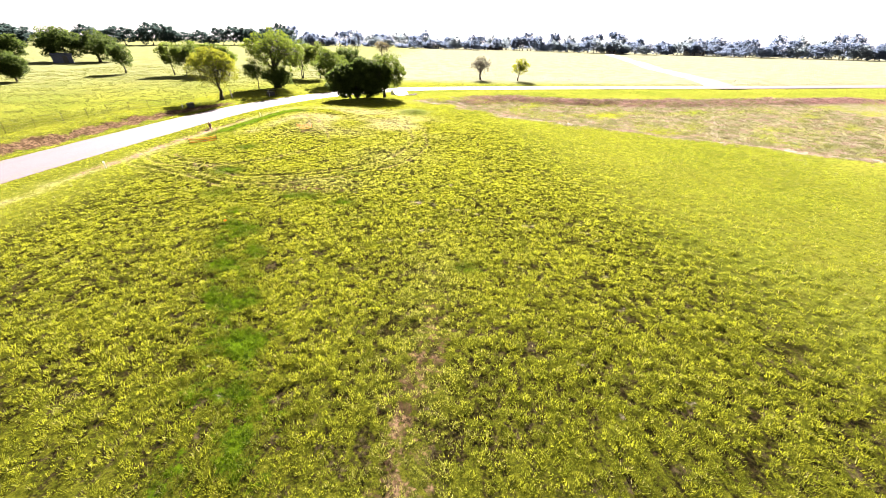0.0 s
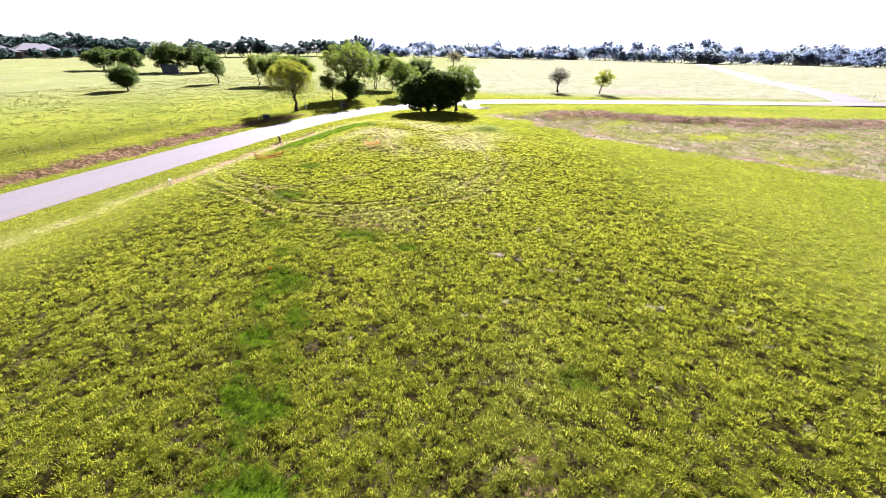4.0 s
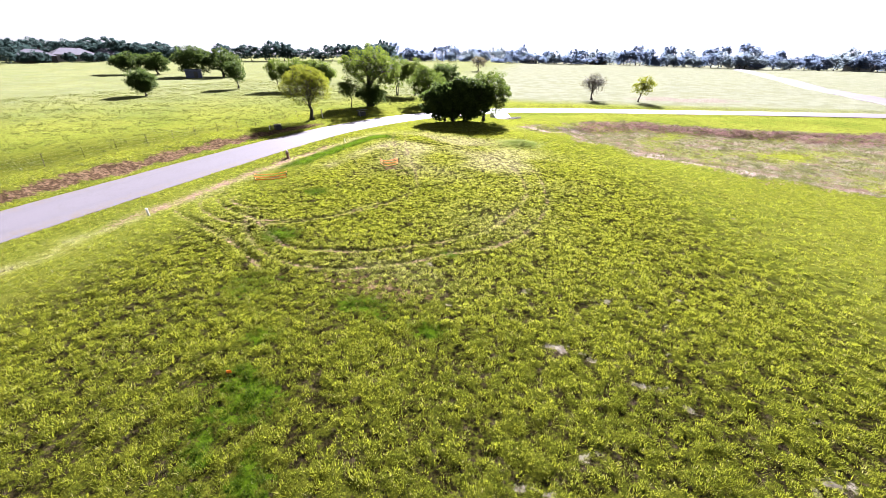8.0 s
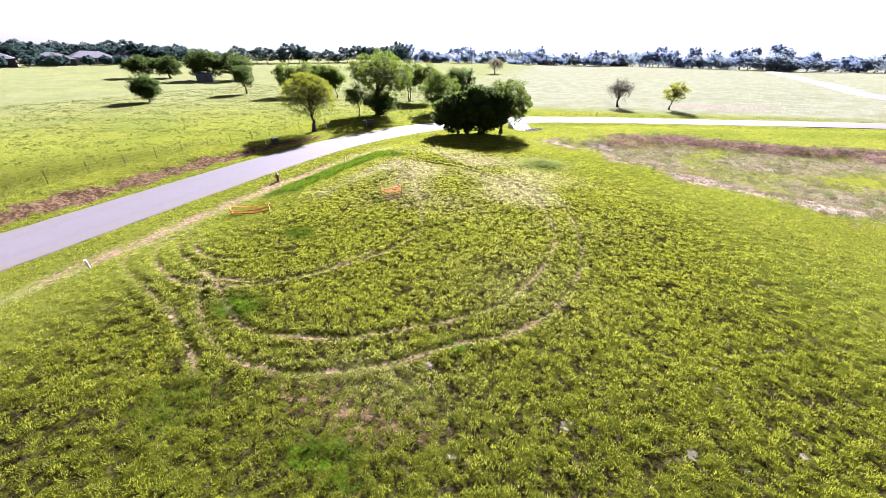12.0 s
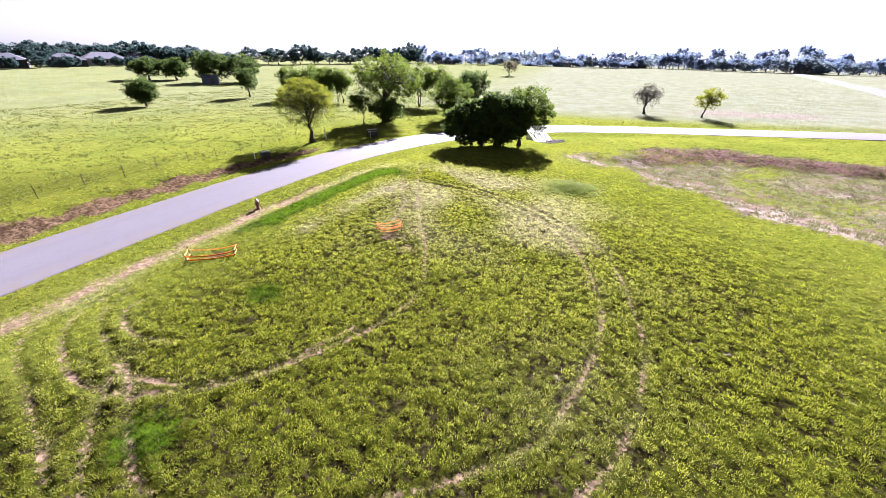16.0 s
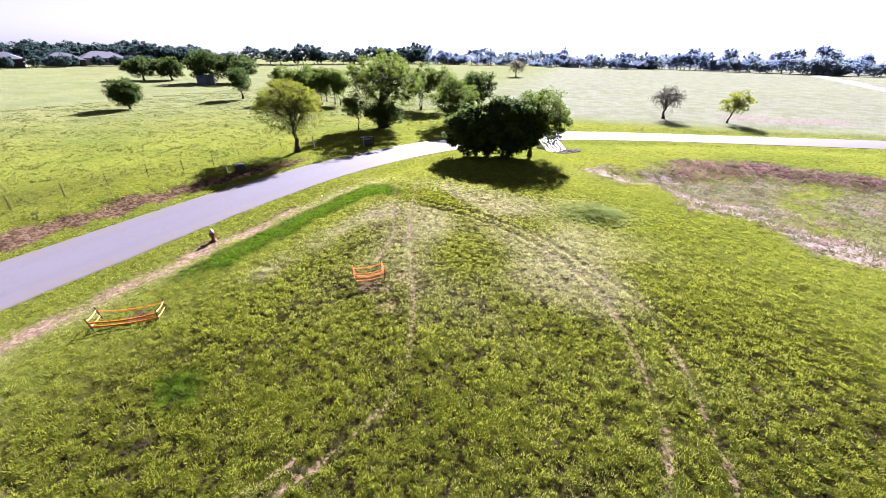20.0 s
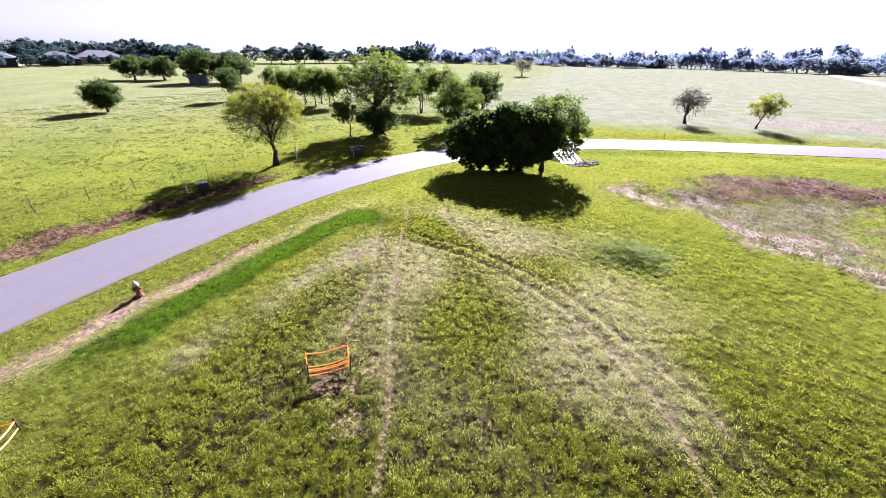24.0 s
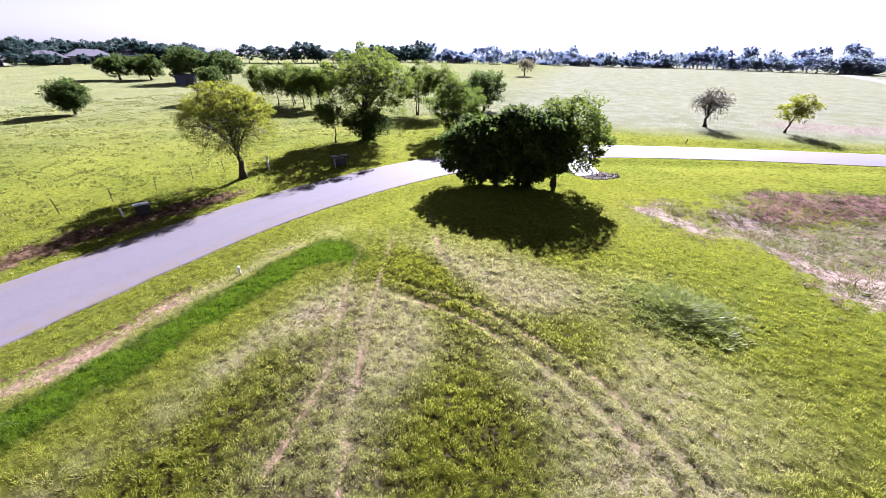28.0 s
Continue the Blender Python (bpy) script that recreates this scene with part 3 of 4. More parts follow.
    z = z - 0.14 * np.exp(-((x - 3.2) / 1.0) ** 2 - ((y - 43.0) / 0.5) ** 2)
    z = z - 0.35 * np.exp(-((x + 8.7) / 1.4) ** 2 - ((y - 67.0) / 1.2) ** 2)
    cover["dirt"] += 0.8 * np.exp(-((x + 8.9) / 1.8) ** 2 - ((y - 67.8) / 1.6) ** 2)
    if fine:
        u = aslant(x, y)
        zone = smooth01((u - FINE_X[0] + 5) / 5) * smooth01((FINE_X[1] + 5 - u) / 5) * smooth01((y - FINE_Y[0] + 6) / 6) * smooth01((FINE_Y[1] + 6 - y) / 6)
        lump = turf(x, y)
        lump = np.where(lump < 0, 0.5 * np.tanh(lump / 0.5), lump) * (1 - 0.25 * smooth01((y - 32) / 14)) * (1 - 0.85 * worn) * (0.35 + 0.65 * smooth01((s - 4.5) / 3.5))
        # drives the painted dark of the hollows as well as the green tops
        cover["tuft"] = 0.62 + zone * (0.5 * lump - 0.10)
        z = z + (0.086 * lump + 0.012 * wave(x, y, 1.25, 16) + 0.02 * wave(x, y, 2.6, 18)) * (s > 0.3) * zone * (1 - 0.5 * np.clip(cover["dirt"] + cover["sand"], 0, 1)) + 0.06 * bank_on * np.exp(-((s - 2.0) / 1.1) ** 4) * wave(x, y, 0.8, 17)
    else:
        cover["tuft"] = np.full(x.shape, 0.6)
    return z, cover, s


def stand(x, y):
    return float(land(np.array([x]), np.array([y]))[0][0])


def grid_lines(low, high, step, mid, mid_step, far):
    lines = list(np.arange(low, high + 1e-6, step))
    for way in (-1, 1):
        edge, gap, end = (low, step, mid[0]) if way < 0 else (high, step, mid[1])
        while abs(edge) < far:
            gap = min(gap * 1.25, mid_step) if (edge - end) * way < 0 else gap * 1.22
            edge += way * gap
            lines.append(edge)
    return np.array(sorted(lines))


gx, gy = grid_lines(*FINE_X, 0.11, (-50, 70), 0.8, 4000), grid_lines(*FINE_Y, 0.11, (0, 110), 0.7, 4000)
mx, my = np.meshgrid(gx, gy)
mx = mx - aslant(0, my)
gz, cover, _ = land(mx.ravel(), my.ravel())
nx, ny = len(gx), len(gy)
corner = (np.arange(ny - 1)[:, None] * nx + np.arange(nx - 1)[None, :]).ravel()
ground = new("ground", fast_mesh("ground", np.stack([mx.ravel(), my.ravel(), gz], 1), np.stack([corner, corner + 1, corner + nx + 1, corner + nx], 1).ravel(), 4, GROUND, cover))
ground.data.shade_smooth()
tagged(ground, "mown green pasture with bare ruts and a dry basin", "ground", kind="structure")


def ribbon(name, line, half, material, lift, label):
    """A road along a line: a crowned top and edges that reach into the ground."""
    run = np.gradient(line, axis=0)
    run /= np.linalg.norm(run, axis=1)[:, None]
    out = np.stack([-run[:, 1], run[:, 0]], 1)
    across = np.array([-1.0, -0.999, -0.93, -0.5, 0.0, 0.5, 0.93, 0.999, 1.0])
    fray = np.zeros((len(line), len(across)))
    for col, seed in ((0, 3), (1, 3), (-1, 4), (-2, 4)):
        fray[:, col] = 0.05 * wave(line[:, 0], line[:, 1], 1.6, seed)
    off = across[None, :] * half[:, None] + fray
    p = line[:, None, :] + off[..., None] * out[:, None, :]
    z = lift[:, None] - 0.05 * across[None, :] ** 2
    z[:, 0] -= 0.12
    z[:, -1] -= 0.12
    rows, cols = len(line), len(across)
    a = (np.arange(rows - 1)[:, None] * cols + np.arange(cols - 1)[None, :]).ravel()
    lane = np.broadcast_to(1 - np.abs(np.abs(across) - 0.5) * 2, (rows, cols))
    edge = np.broadcast_to((np.abs(across) > 0.9).astype(float), (rows, cols))
    me = fast_mesh(name, np.concatenate([p, z[..., None]], 2).reshape(-1, 3), np.stack([a, a + cols, a + cols + 1, a + 1], 1).ravel()[::-1], 4, material, {"lane": lane.ravel(), "edge": edge.ravel()})
    me.shade_smooth()
    return tagged(new(name, me), label, "road", kind="structure")


def rise(p):
    return 0.021 * np.minimum(245, 20 * np.logaddexp(0, (np.hypot(p[:, 0] + 8, p[:, 1] - 20) - 62) / 20))


ribbon("road", ROAD_LINE, ROAD_HALF, ROAD, rise(ROAD_LINE) - 0.06, "pale worn asphalt country road bending round the field")
lane_z = land(LANE_LINE[:, 0], LANE_LINE[:, 1], False)[0]
lane_z = np.maximum(np.convolve(np.pad(lane_z, 3, "edge"), np.ones(7) / 7, "valid"), lane_z) + 0.15
ribbon("side_road", LANE_LINE, np.full(len(LANE_LINE), 3.3), ROAD, lane_z, "pale side road running off to distant houses")


# ---- grass ----
def tufts(name, x, y, blades, high, wide, spread, material, label, lush, dry, seed, lean=0.6):
    """Many tufts as one mesh of narrow blades."""
    g = np.random.default_rng(seed)
    z = land(x, y)[0]
    n = len(x)
    size = np.clip(np.exp(g.normal(-0.04, 0.32, n)), 0.5, 1.8)
    a = g.uniform(0, math.tau, (n, blades))
    out = np.sqrt(g.uniform(0, 1, (n, blades))) * spread * size[:, None]
    bx, by = x[:, None] + out * np.cos(a), y[:, None] + out * np.sin(a)
    h = np.broadcast_to(np.asarray(high), (n,))[:, None] * size[:, None] * g.uniform(0.5, 1.2, (n, blades)) * (1.15 - 0.6 * (out / (spread * size[:, None])) ** 2)
    tilt = lean * g.uniform(0.2, 1.3, (n, blades))
    turn = a + g.normal(0, 0.7, (n, blades))
    tip = np.stack([bx + h * tilt * np.cos(turn), by + h * tilt * np.sin(turn), z[:, None] + h], -1)
    w = wide * g.uniform(0.6, 1.4, (n, blades)) / 2
    face = g.uniform(0, math.tau, (n, blades))
    base = np.stack([bx, by, np.broadcast_to(z[:, None] - 0.01, bx.shape)], -1)
    across = np.stack([w * np.cos(face), w * np.sin(face), np.zeros_like(w)], -1)
    v = np.stack([base - across, base + across, tip], 2).reshape(-1, 3)
    masks = {"lush": np.repeat(lush, blades * 3), "dry": np.repeat(np.clip(dry, 0, 1), blades * 3), "tone": np.repeat(g.uniform(0, 1, n), blades * 3)}
    if material is GRASS:
        speck = np.repeat((g.uniform(0, 1, n * blades) < 0.05).astype(float), 3)
        masks["dry"] = np.maximum(masks["dry"], 0.7 * speck * (1 - masks["lush"]))
    return tagged(new(name, fast_mesh(name, v, np.arange(len(v)), 3, material, masks)), label, "grass", kind="stuff")


def scatter(low, high, gap, g):
    """Points on a loose grid, so that gaps stay open between neighbours."""
    x, y = np.meshgrid(np.arange(low[0], high[0], gap), np.arange(low[1], high[1], gap * 0.87))
    x[1::2] += gap / 2
    return x.ravel() + g.uniform(-0.36, 0.36, x.size) * gap, y.ravel() + g.uniform(-0.36, 0.36, x.size) * gap


def field_cover(gap, seed, near):
    """Where the tufts of the field stand, and how lush and dry they are: near the line that crosses it, or to the sides."""
    g = np.random.default_rng(seed)
    x, y = scatter((-37, 3), (30, 66), gap, g)
    aside = x - 0.4 + 0.29 * (y - 8)
    where = (np.abs(aside + 2 + np.random.default_rng(1).normal(0, 2.0, len(x))) < 15) & (y + 0.5 * np.abs(aside) < 56)
    x, y = (x[where], y[where]) if near else (x[~where], y[~where])
    _, c, s = land(x, y)
    bare = np.clip(0.8 * c["worn"] + 0.7 * c["clay"] + 1.1 * c["dirt"] + 0.9 * c["sand"] + 0.30 * c["dry"] + 0.9 * c["dead"] + c["straw"], 0, 1)
    ok = (g.uniform(0, 1, len(x)) < np.clip(0.84 + 1.0 * turf(x, y) + 0.2 * wave(x, y, 3.0, 22), 0.06, 1) * (1 - bare)) & (s > 0.1)
    x, y = x[ok], y[ok]
    return x, y, np.clip(1.2 * c["lush"][ok] - 0.1, 0, 1), np.clip(0.9 * c["dry"][ok] * g.uniform(0.4, 1.4, len(x)), 0, 0.75) * (1 - np.clip(c["lush"][ok], 0, 1))


x, y, lush, dry = field_cover(0.172, 11, True)
tufts("field_grass", x, y, 26, 0.080 + 0.05 * lush, 0.0140, 0.100, GRASS, "short clumpy yellow-green grass of the field", lush, dry, 12, 0.65)
x, y, lush, dry = field_cover(0.19, 10, False)
tufts("verge_grass", x, y, 10, 0.070 + 0.05 * lush, 0.024, 0.12, GRASS, "short yellow-green grass of the field's edges", lush, dry, 18, 0.65)
g = np.random.default_rng(13)
a, r = g.uniform(0, math.tau, 2600), np.abs(g.normal(0, 1.15, 2600))
x, y = MOUND[0] + r * np.cos(a), MOUND[1] + 0.85 * r * np.sin(a)
tufts("weed_mound", x, y, 14, 0.10 / (0.7 + 0.4 * r), 0.060, 0.16, WEEDS, "low mound of leafy green weeds", np.full(2600, 0.12), 0.7 * g.uniform(0, 1, 2600) ** 3, 14, 1.7)
x, y = g.uniform(-7, 62, 26000), g.uniform(28, 74, 26000)
_, c, s = land(x, y)
ok = g.uniform(0, 1, 26000) < np.clip(c["dead"] + c["straw"], 0, 1) * (1 + 0.8 * wave(x, y, 2.0, 23)) * 0.8
x, y = x[ok], y[ok]
tufts("basin_dead_grass", x, y, 12, 0.15, 0.05, 0.2, DEAD, "pinkish dead grass and weeds in the dry basin", 0.35 * (wave(x, y, 4, 24) > 0.5), np.clip(0.4 + wave(x, y, 3, 25), 0, 1), 15, 0.9)
x, y = g.uniform(-4, 60, 9000), g.uniform(30, 72, 9000)
_, c, s = land(x, y)
ok = (c["dead"] > 0.15) & (g.uniform(0, 1, 9000) < 0.22 + 0.5 * (wave(x, y, 5, 52) > 0.2) + 0.5 * np.clip(c["plum"], 0, 1))
x, y = x[ok], y[ok]
tufts("basin_weeds", x, y, 20, 0.14, 0.045, 0.22, TUSSOCK, "dark grey-green weed clumps in the dry basin", np.zeros(len(x)), g.uniform(0, 1, len(x)) ** 2, 17, 1.0)
x, y = g.uniform(-4, 80, 7000), g.uniform(52, 82, 7000)
_, c, s = land(x, y)
ok = g.uniform(0, 1, 7000) < np.clip(c["plum"] - 0.25, 0, 1) * (0.75 + 0.7 * wave(x, y, 2.5, 53))
x, y = x[ok], y[ok]
tufts("basin_brush", x, y, 26, 0.24, 0.05, 0.34, BRUSH, "rust-brown dead brush along the basin's rim", np.zeros(len(x)), 0.6 * g.uniform(0, 1, len(x)) ** 2, 19, 0.7)
x, y = g.uniform(-90, -20, 120000), g.uniform(14, 110, 120000)
_, c, s = land(x, y, False)
ok = (s > 0.6) & ((x < -31) | (y > 70)) & (c["dead"] + c["dirt"] + c["sand"] < 0.25) & (g.uniform(0, 1, 120000) < 0.09 + 0.09 * wave(x, y, 6, 27))
x, y = x[ok], y[ok]
tufts("pasture_tussocks", x, y, 10, 0.12, 0.075, 0.24, TUSSOCK, "scattered coarse grass tussocks of the far pasture", np.full(len(x), 0.12), np.full(len(x), 0.1), 16)


# ---- trees ----
def make_tree(name, label, at, high, low, radius, leaves, leaf, size, seed, trunk=0.16, limbs=7, twigs=6, offset=(0, 0), trunks=1, puff=0.5, group="", flat=1.0, depth=None, twig_r=0.012, far=False, droop=0.25, shell=0.28, rim=0.0):
    """A tree on the ground: a trunk with limbs, and a crown of small leaves round the twig ends."""
    g = np.random.default_rng(seed)
    root = tagged(new(name), label, "tree", group)
    root.location = (at[0], at[1], stand(*at) - 0.04) if not far else (at[0], at[1], stand(*at) - 0.1)
    centre = np.array([offset[0], offset[1], (high + low) / 2])
    reach = np.array([radius, depth or radius, (high - low) / 2])
    wood, tips = ([], []), []
    for k in range(trunks):
        foot = np.zeros(3) if trunks == 1 else np.array([g.uniform(-0.35, 0.35) * radius * 0.8, g.uniform(-0.2, 0.2) * radius, 0])
        top = foot * 0.6 + np.array([*(centre[:2] * 0.6), low + 0.55 * (high - low)]) + np.append(g.normal(0, 0.05 * high, 2), 0)
        ts = np.linspace(0, 1, 7)
        bend = g.normal(0, 0.02 * high, (7, 3)) * np.sin(ts * math.pi)[:, None]
        stem = foot + (top - foot) * ts[:, None] + bend
        rad = trunk / math.sqrt(trunks) * (1 - 0.72 * ts)
        rad[0] *= 1.45
        tube(wood, stem, rad, 8)
        for i in range(max(2, limbs // trunks)):
            t0 = g.uniform(0.35, 0.98)
            start = foot + (top - foot) * t0
            way = g.normal(0, 1, 3)
            way[2] = abs(way[2]) * 0.8 - droop
            way /= np.linalg.norm(way)
            end = centre + way * reach * g.uniform(0.6, 0.92)
            mid = start * 0.5 + end * 0.5 + np.array([0, 0, 0.08 * high]) + g.normal(0, 0.03 * high, 3)
            bow = np.array([(1 - t) ** 2 * start + 2 * t * (1 - t) * mid + t * t * end for t in np.linspace(0, 1, 6)])
            r0 = rad[-1] * 0.85
            tube(wood, bow, r0 * (1 - 0.8 * np.linspace(0, 1, 6)), 5)
            tips.append(end)
            for j in range(twigs):
                t1 = g.uniform(0.3, 1.0)
                b0 = (1 - t1) ** 2 * start + 2 * t1 * (1 - t1) * mid + t1 * t1 * end
                b2 = b0 + g.normal(0, 1, 3) * reach * 0.36 + np.array([0, 0, 0.03 * high])
                out = (b2 - centre) / reach
                if np.linalg.norm(out) > 1:
                    b2 = centre + out / np.linalg.norm(out) * reach * g.uniform(0.88, 1.04)
                b1 = (b0 + b2) / 2 + g.normal(0, 0.02 * high, 3)
                tube(wood, [b0, b1, b2], [max(twig_r * 1.6, r0 * 0.35), twig_r * 1.3, twig_r * 0.6], 4)
                tips.append(b2)
    part("trunk", mesh_of("trunk", *wood, BARK, True), root, "branching bark-covered trunk and limbs")
    tips = np.array(tips)
    if leaves:
        pick = g.integers(0, len(tips), leaves)
        each = g.uniform(0.55, 1.45, len(tips))[pick][:, None]
        ball = g.normal(0, 1, (leaves, 3))
        ball *= (g.uniform(0, 1, leaves) ** 0.42 / np.linalg.norm(ball, axis=1))[:, None]
        p = tips[pick] + ball * 1.7 * puff * each * np.array([1, 1, 0.62])
        # a share of the leaves fills the shell between the twigs
        fill = g.uniform(0, 1, leaves) < shell
        d = g.normal(0, 1, (leaves, 3))
        d /= np.linalg.norm(d, axis=1)[:, None]
        lump = 0.80 + 0.20 * np.sin(d[:, 0] * 4 + seed) * np.sin(d[:, 1] * 5 + 1) + 0.12 * np.sin(d[:, 2] * 7 + d[:, 0] * 6)
        shell = centre + d * reach * (lump * g.uniform(0.72, 1.0, leaves) ** 0.5)[:, None]
        p = np.where(fill[:, None], shell, p)
        p[:, 2] = np.maximum(p[:, 2], low * 0.75 + 0.1 * g.uniform(0, 1, leaves))
        if rim:
            # leaves only towards the top and the outside of the crown
            q = (p - centre) / reach
            p = p[g.uniform(0, 1, leaves) < np.clip(1.3 * (np.linalg.norm(q, axis=1) - rim) + 0.9 * q[:, 2], 0.24, 1)]
            leaves = len(p)
            d = d[:leaves]
        n = g.normal(0, 1, (leaves, 3)) + np.array([0, 0, 0.7]) + 0.5 * d
        n /= np.linalg.norm(n, axis=1)[:, None]
        u = np.cross(n, g.normal(0, 1, (leaves, 3)))
        u /= np.linalg.norm(u, axis=1)[:, None]
        w = np.cross(n, u)
        s = size * g.uniform(0.6, 1.4, leaves)[:, None]
        if far:
            v = np.stack([p - u * s * 0.7, p + u * s * 0.5 + w * s * 0.5, p + u * s * 0.4 - w * s * 0.5], 1).reshape(-1, 3)
            part("crown", fast_mesh("crown", v, np.arange(len(v)), 3, leaf), root, "leafy crown with gaps")
            return root
        v = np.stack([p - u * s * 0.6, p + w * s * 0.3 - n * s * 0.07, p + u * s * 0.6, p - w * s * 0.3 - n * s * 0.07], 1).reshape(-1, 3)
        part("crown", fast_mesh("crown", v, np.arange(len(v)), 4, leaf), root, "leafy crown with gaps")
    return root


make_tree("oak_tree", "low dark green oak on several slim trunks beside the road", (-16.0, 61.4), 5.2, 0.3, 3.4, 30000, LEAF_OAK, 0.25, 31, 0.26, 20, 10, (-0.4, -0.1), 3, 0.31, "oak clump", depth=2.5, droop=0.6)
make_tree("oak_tree", "dark green oak on two trunks in the roadside clump", (-13.5, 61.8), 5.7, 0.35, 3.1, 30000, LEAF_OAK, 0.25, 30, 0.22, 19, 10, (0.1, -0.2), 2, 0.31, "oak clump", depth=2.5, droop=0.6)
make_tree("oak_tree", "taller mid green oak with one stout trunk by the drain", (-11.4, 62.8), 6.4, 0.9, 2.9, 17000, LEAF_MID, 0.17, 32, 0.20, 13, 10, (0.5, 0.3), 1, 0.31, "oak clump", depth=2.3)
make_tree("spring_tree", "round yellow-green spring tree on the roadside bank", (-33.4, 54.8), 6.6, 1.2, 3.1, 42000, LEAF_YELLOW, 0.105, 33, 0.24, 24, 12, (-0.3, 0), 1, 0.24, twig_r=0.014, shell=0.4, rim=0.42, droop=0.0)
make_tree("pasture_tree", "small round green tree alone in the pasture", (-76.5, 66.6), 4.6, 0.4, 2.3, 13000, LEAF_OAK, 0.20, 34, 0.15, 12, 8, (0, 0), 1, 0.38, shell=0.4)
make_tree("large_tree", "tall fresh green tree with open spreading crown", (-32.3, 70.8), 9.3, 1.8, 4.8, 25000, LEAF_FRESH, 0.165, 35, 0.52, 17, 9, (0.3, 0), 1, 0.33, twig_r=0.03)
make_tree("thicket", "dense dark green thicket under the large tree", (-31.6, 70.0), 3.2, 0.2, 2.6, 11000, LEAF_OAK, 0.17, 36, 0.10, 10, 5, (0, 0), 3, 0.42)
make_tree("slim_tree", "slim young green tree with a leaning stem", (-34.2, 67.6), 4.2, 1.3, 1.7, 4500, LEAF_MID, 0.15, 37, 0.08, 7, 6, (-0.4, 0), 1, 0.34)
make_tree("slim_tree", "thin open green tree behind the road bend", (-35.0, 90.5), 7.8, 1.8, 3.2, 11000, LEAF_MID, 0.20, 38, 0.15, 9, 7, (-0.3, 0), 2, 0.42)
make_tree("slim_tree", "thin feathery green tree behind the road bend", (-31.5, 91.5), 7.3, 2.2, 2.2, 6500, LEAF_FRESH, 0.18, 39, 0.12, 7, 7, (0, 0), 1, 0.38)
make_tree("roadside_tree", "bushy green tree on the outside of the bend", (-24.6, 77.4), 6.1, 0.7, 3.4, 19000, LEAF_MID, 0.17, 40, 0.18, 13, 9, (0.2, 0), 2, 0.32)
make_tree("bushy_tree", "dense dark green tree leafy down to the ground", (-27.0, 100.0), 6.4, 0.3, 3.4, 10000, LEAF_OAK, 0.26, 41, 0.2, 10, 7, (0, 0), 1, 0.5)
g = np.random.default_rng(42)
for i in range(7):
    make_tree("copse_tree", "slender green tree of a small copse", (-60.6 + 1.55 * i + g.uniform(-0.4, 0.4), 88.0 + g.uniform(-2.5, 2.5) + 0.3 * i), 6.3 + g.uniform(-0.7, 0.5), 1.4, 1.7 + g.uniform(0, 0.5), 4500, LEAF_MID, 0.22, 50 + i, 0.10, 6, 5, (0, 0), 1, 0.45, "pasture copse")
make_tree("copse_tree", "slender green tree beside a small copse", (-62.4, 86.6), 6.4, 1.4, 2.1, 4500, LEAF_MID, 0.22, 58, 0.11, 6, 5, (0, 0), 1, 0.45, "pasture copse")
make_tree("pasture_tree", "upright green tree alone in the pasture", (-72.9, 86.0), 5.8, 1.2, 2.1, 5000, LEAF_OAK, 0.26, 60, 0.16, 7, 6, (0.3, 0), 1, 0.45)
make_tree("grove_tree", "broad dark green tree of the pasture grove", (-126.5, 102.6), 6.0, 0.4, 4.1, 9000, LEAF_OAK, 0.36, 61, 0.28, 8, 6, (0, 0), 1, 0.6, "pasture grove")
make_tree("grove_tree", "round dark green tree of the pasture grove", (-121.8, 107.5), 6.3, 0.4, 3.8, 8500, LEAF_OAK, 0.36, 62, 0.28, 8, 6, (0, 0), 1, 0.6, "pasture grove")
make_tree("grove_tree", "large dark green tree over the shed", (-108.5, 108.6), 8.2, 0.5, 4.8, 10500, LEAF_OAK, 0.38, 63, 0.34, 9, 6, (0.5, 0), 1, 0.7, "pasture grove")
make_tree("grove_tree", "wide dark green tree of the pasture grove", (-103.0, 113.7), 8.0, 0.5, 5.0, 10500, LEAF_OAK, 0.38, 64, 0.34, 9, 6, (0, 0), 1, 0.7, "pasture grove")
make_tree("bare_tree", "nearly bare twiggy tree beyond the road", (5.8, 98.6), 5.3, 0.3, 2.8, 2600, LEAF_BUD, 0.10, 65, 0.22, 26, 9, (0, 0), 1, 0.25, twig_r=0.018, droop=-0.1)
make_tree("leaning_tree", "small yellow-green leaning tree beyond the road", (14.8, 97.8), 4.7, 1.1, 2.1, 3000, LEAF_YELLOW, 0.20, 66, 0.13, 7, 6, (0.5, 0), 1, 0.36)
make_tree("lone_tree", "thin brownish tree alone in the far field", (-37.4, 199.5), 6.6, 0.8, 3.6, 1200, LEAF_BUD, 0.4, 67, 0.25, 10, 8, (0, 0), 1, 0.7, twig_r=0.05)

# the far belt of trees: a few kinds, set out again and again
BELT = curve_through([(-245, 60), (-232, 100), (-222, 150), (-192, 196), (-172, 222), (-156, 268), (-122, 312), (-58, 326), (0, 328), (55, 326), (96, 304), (134, 288), (205, 250), (300, 215), (380, 180)], 1.0)
kinds = []
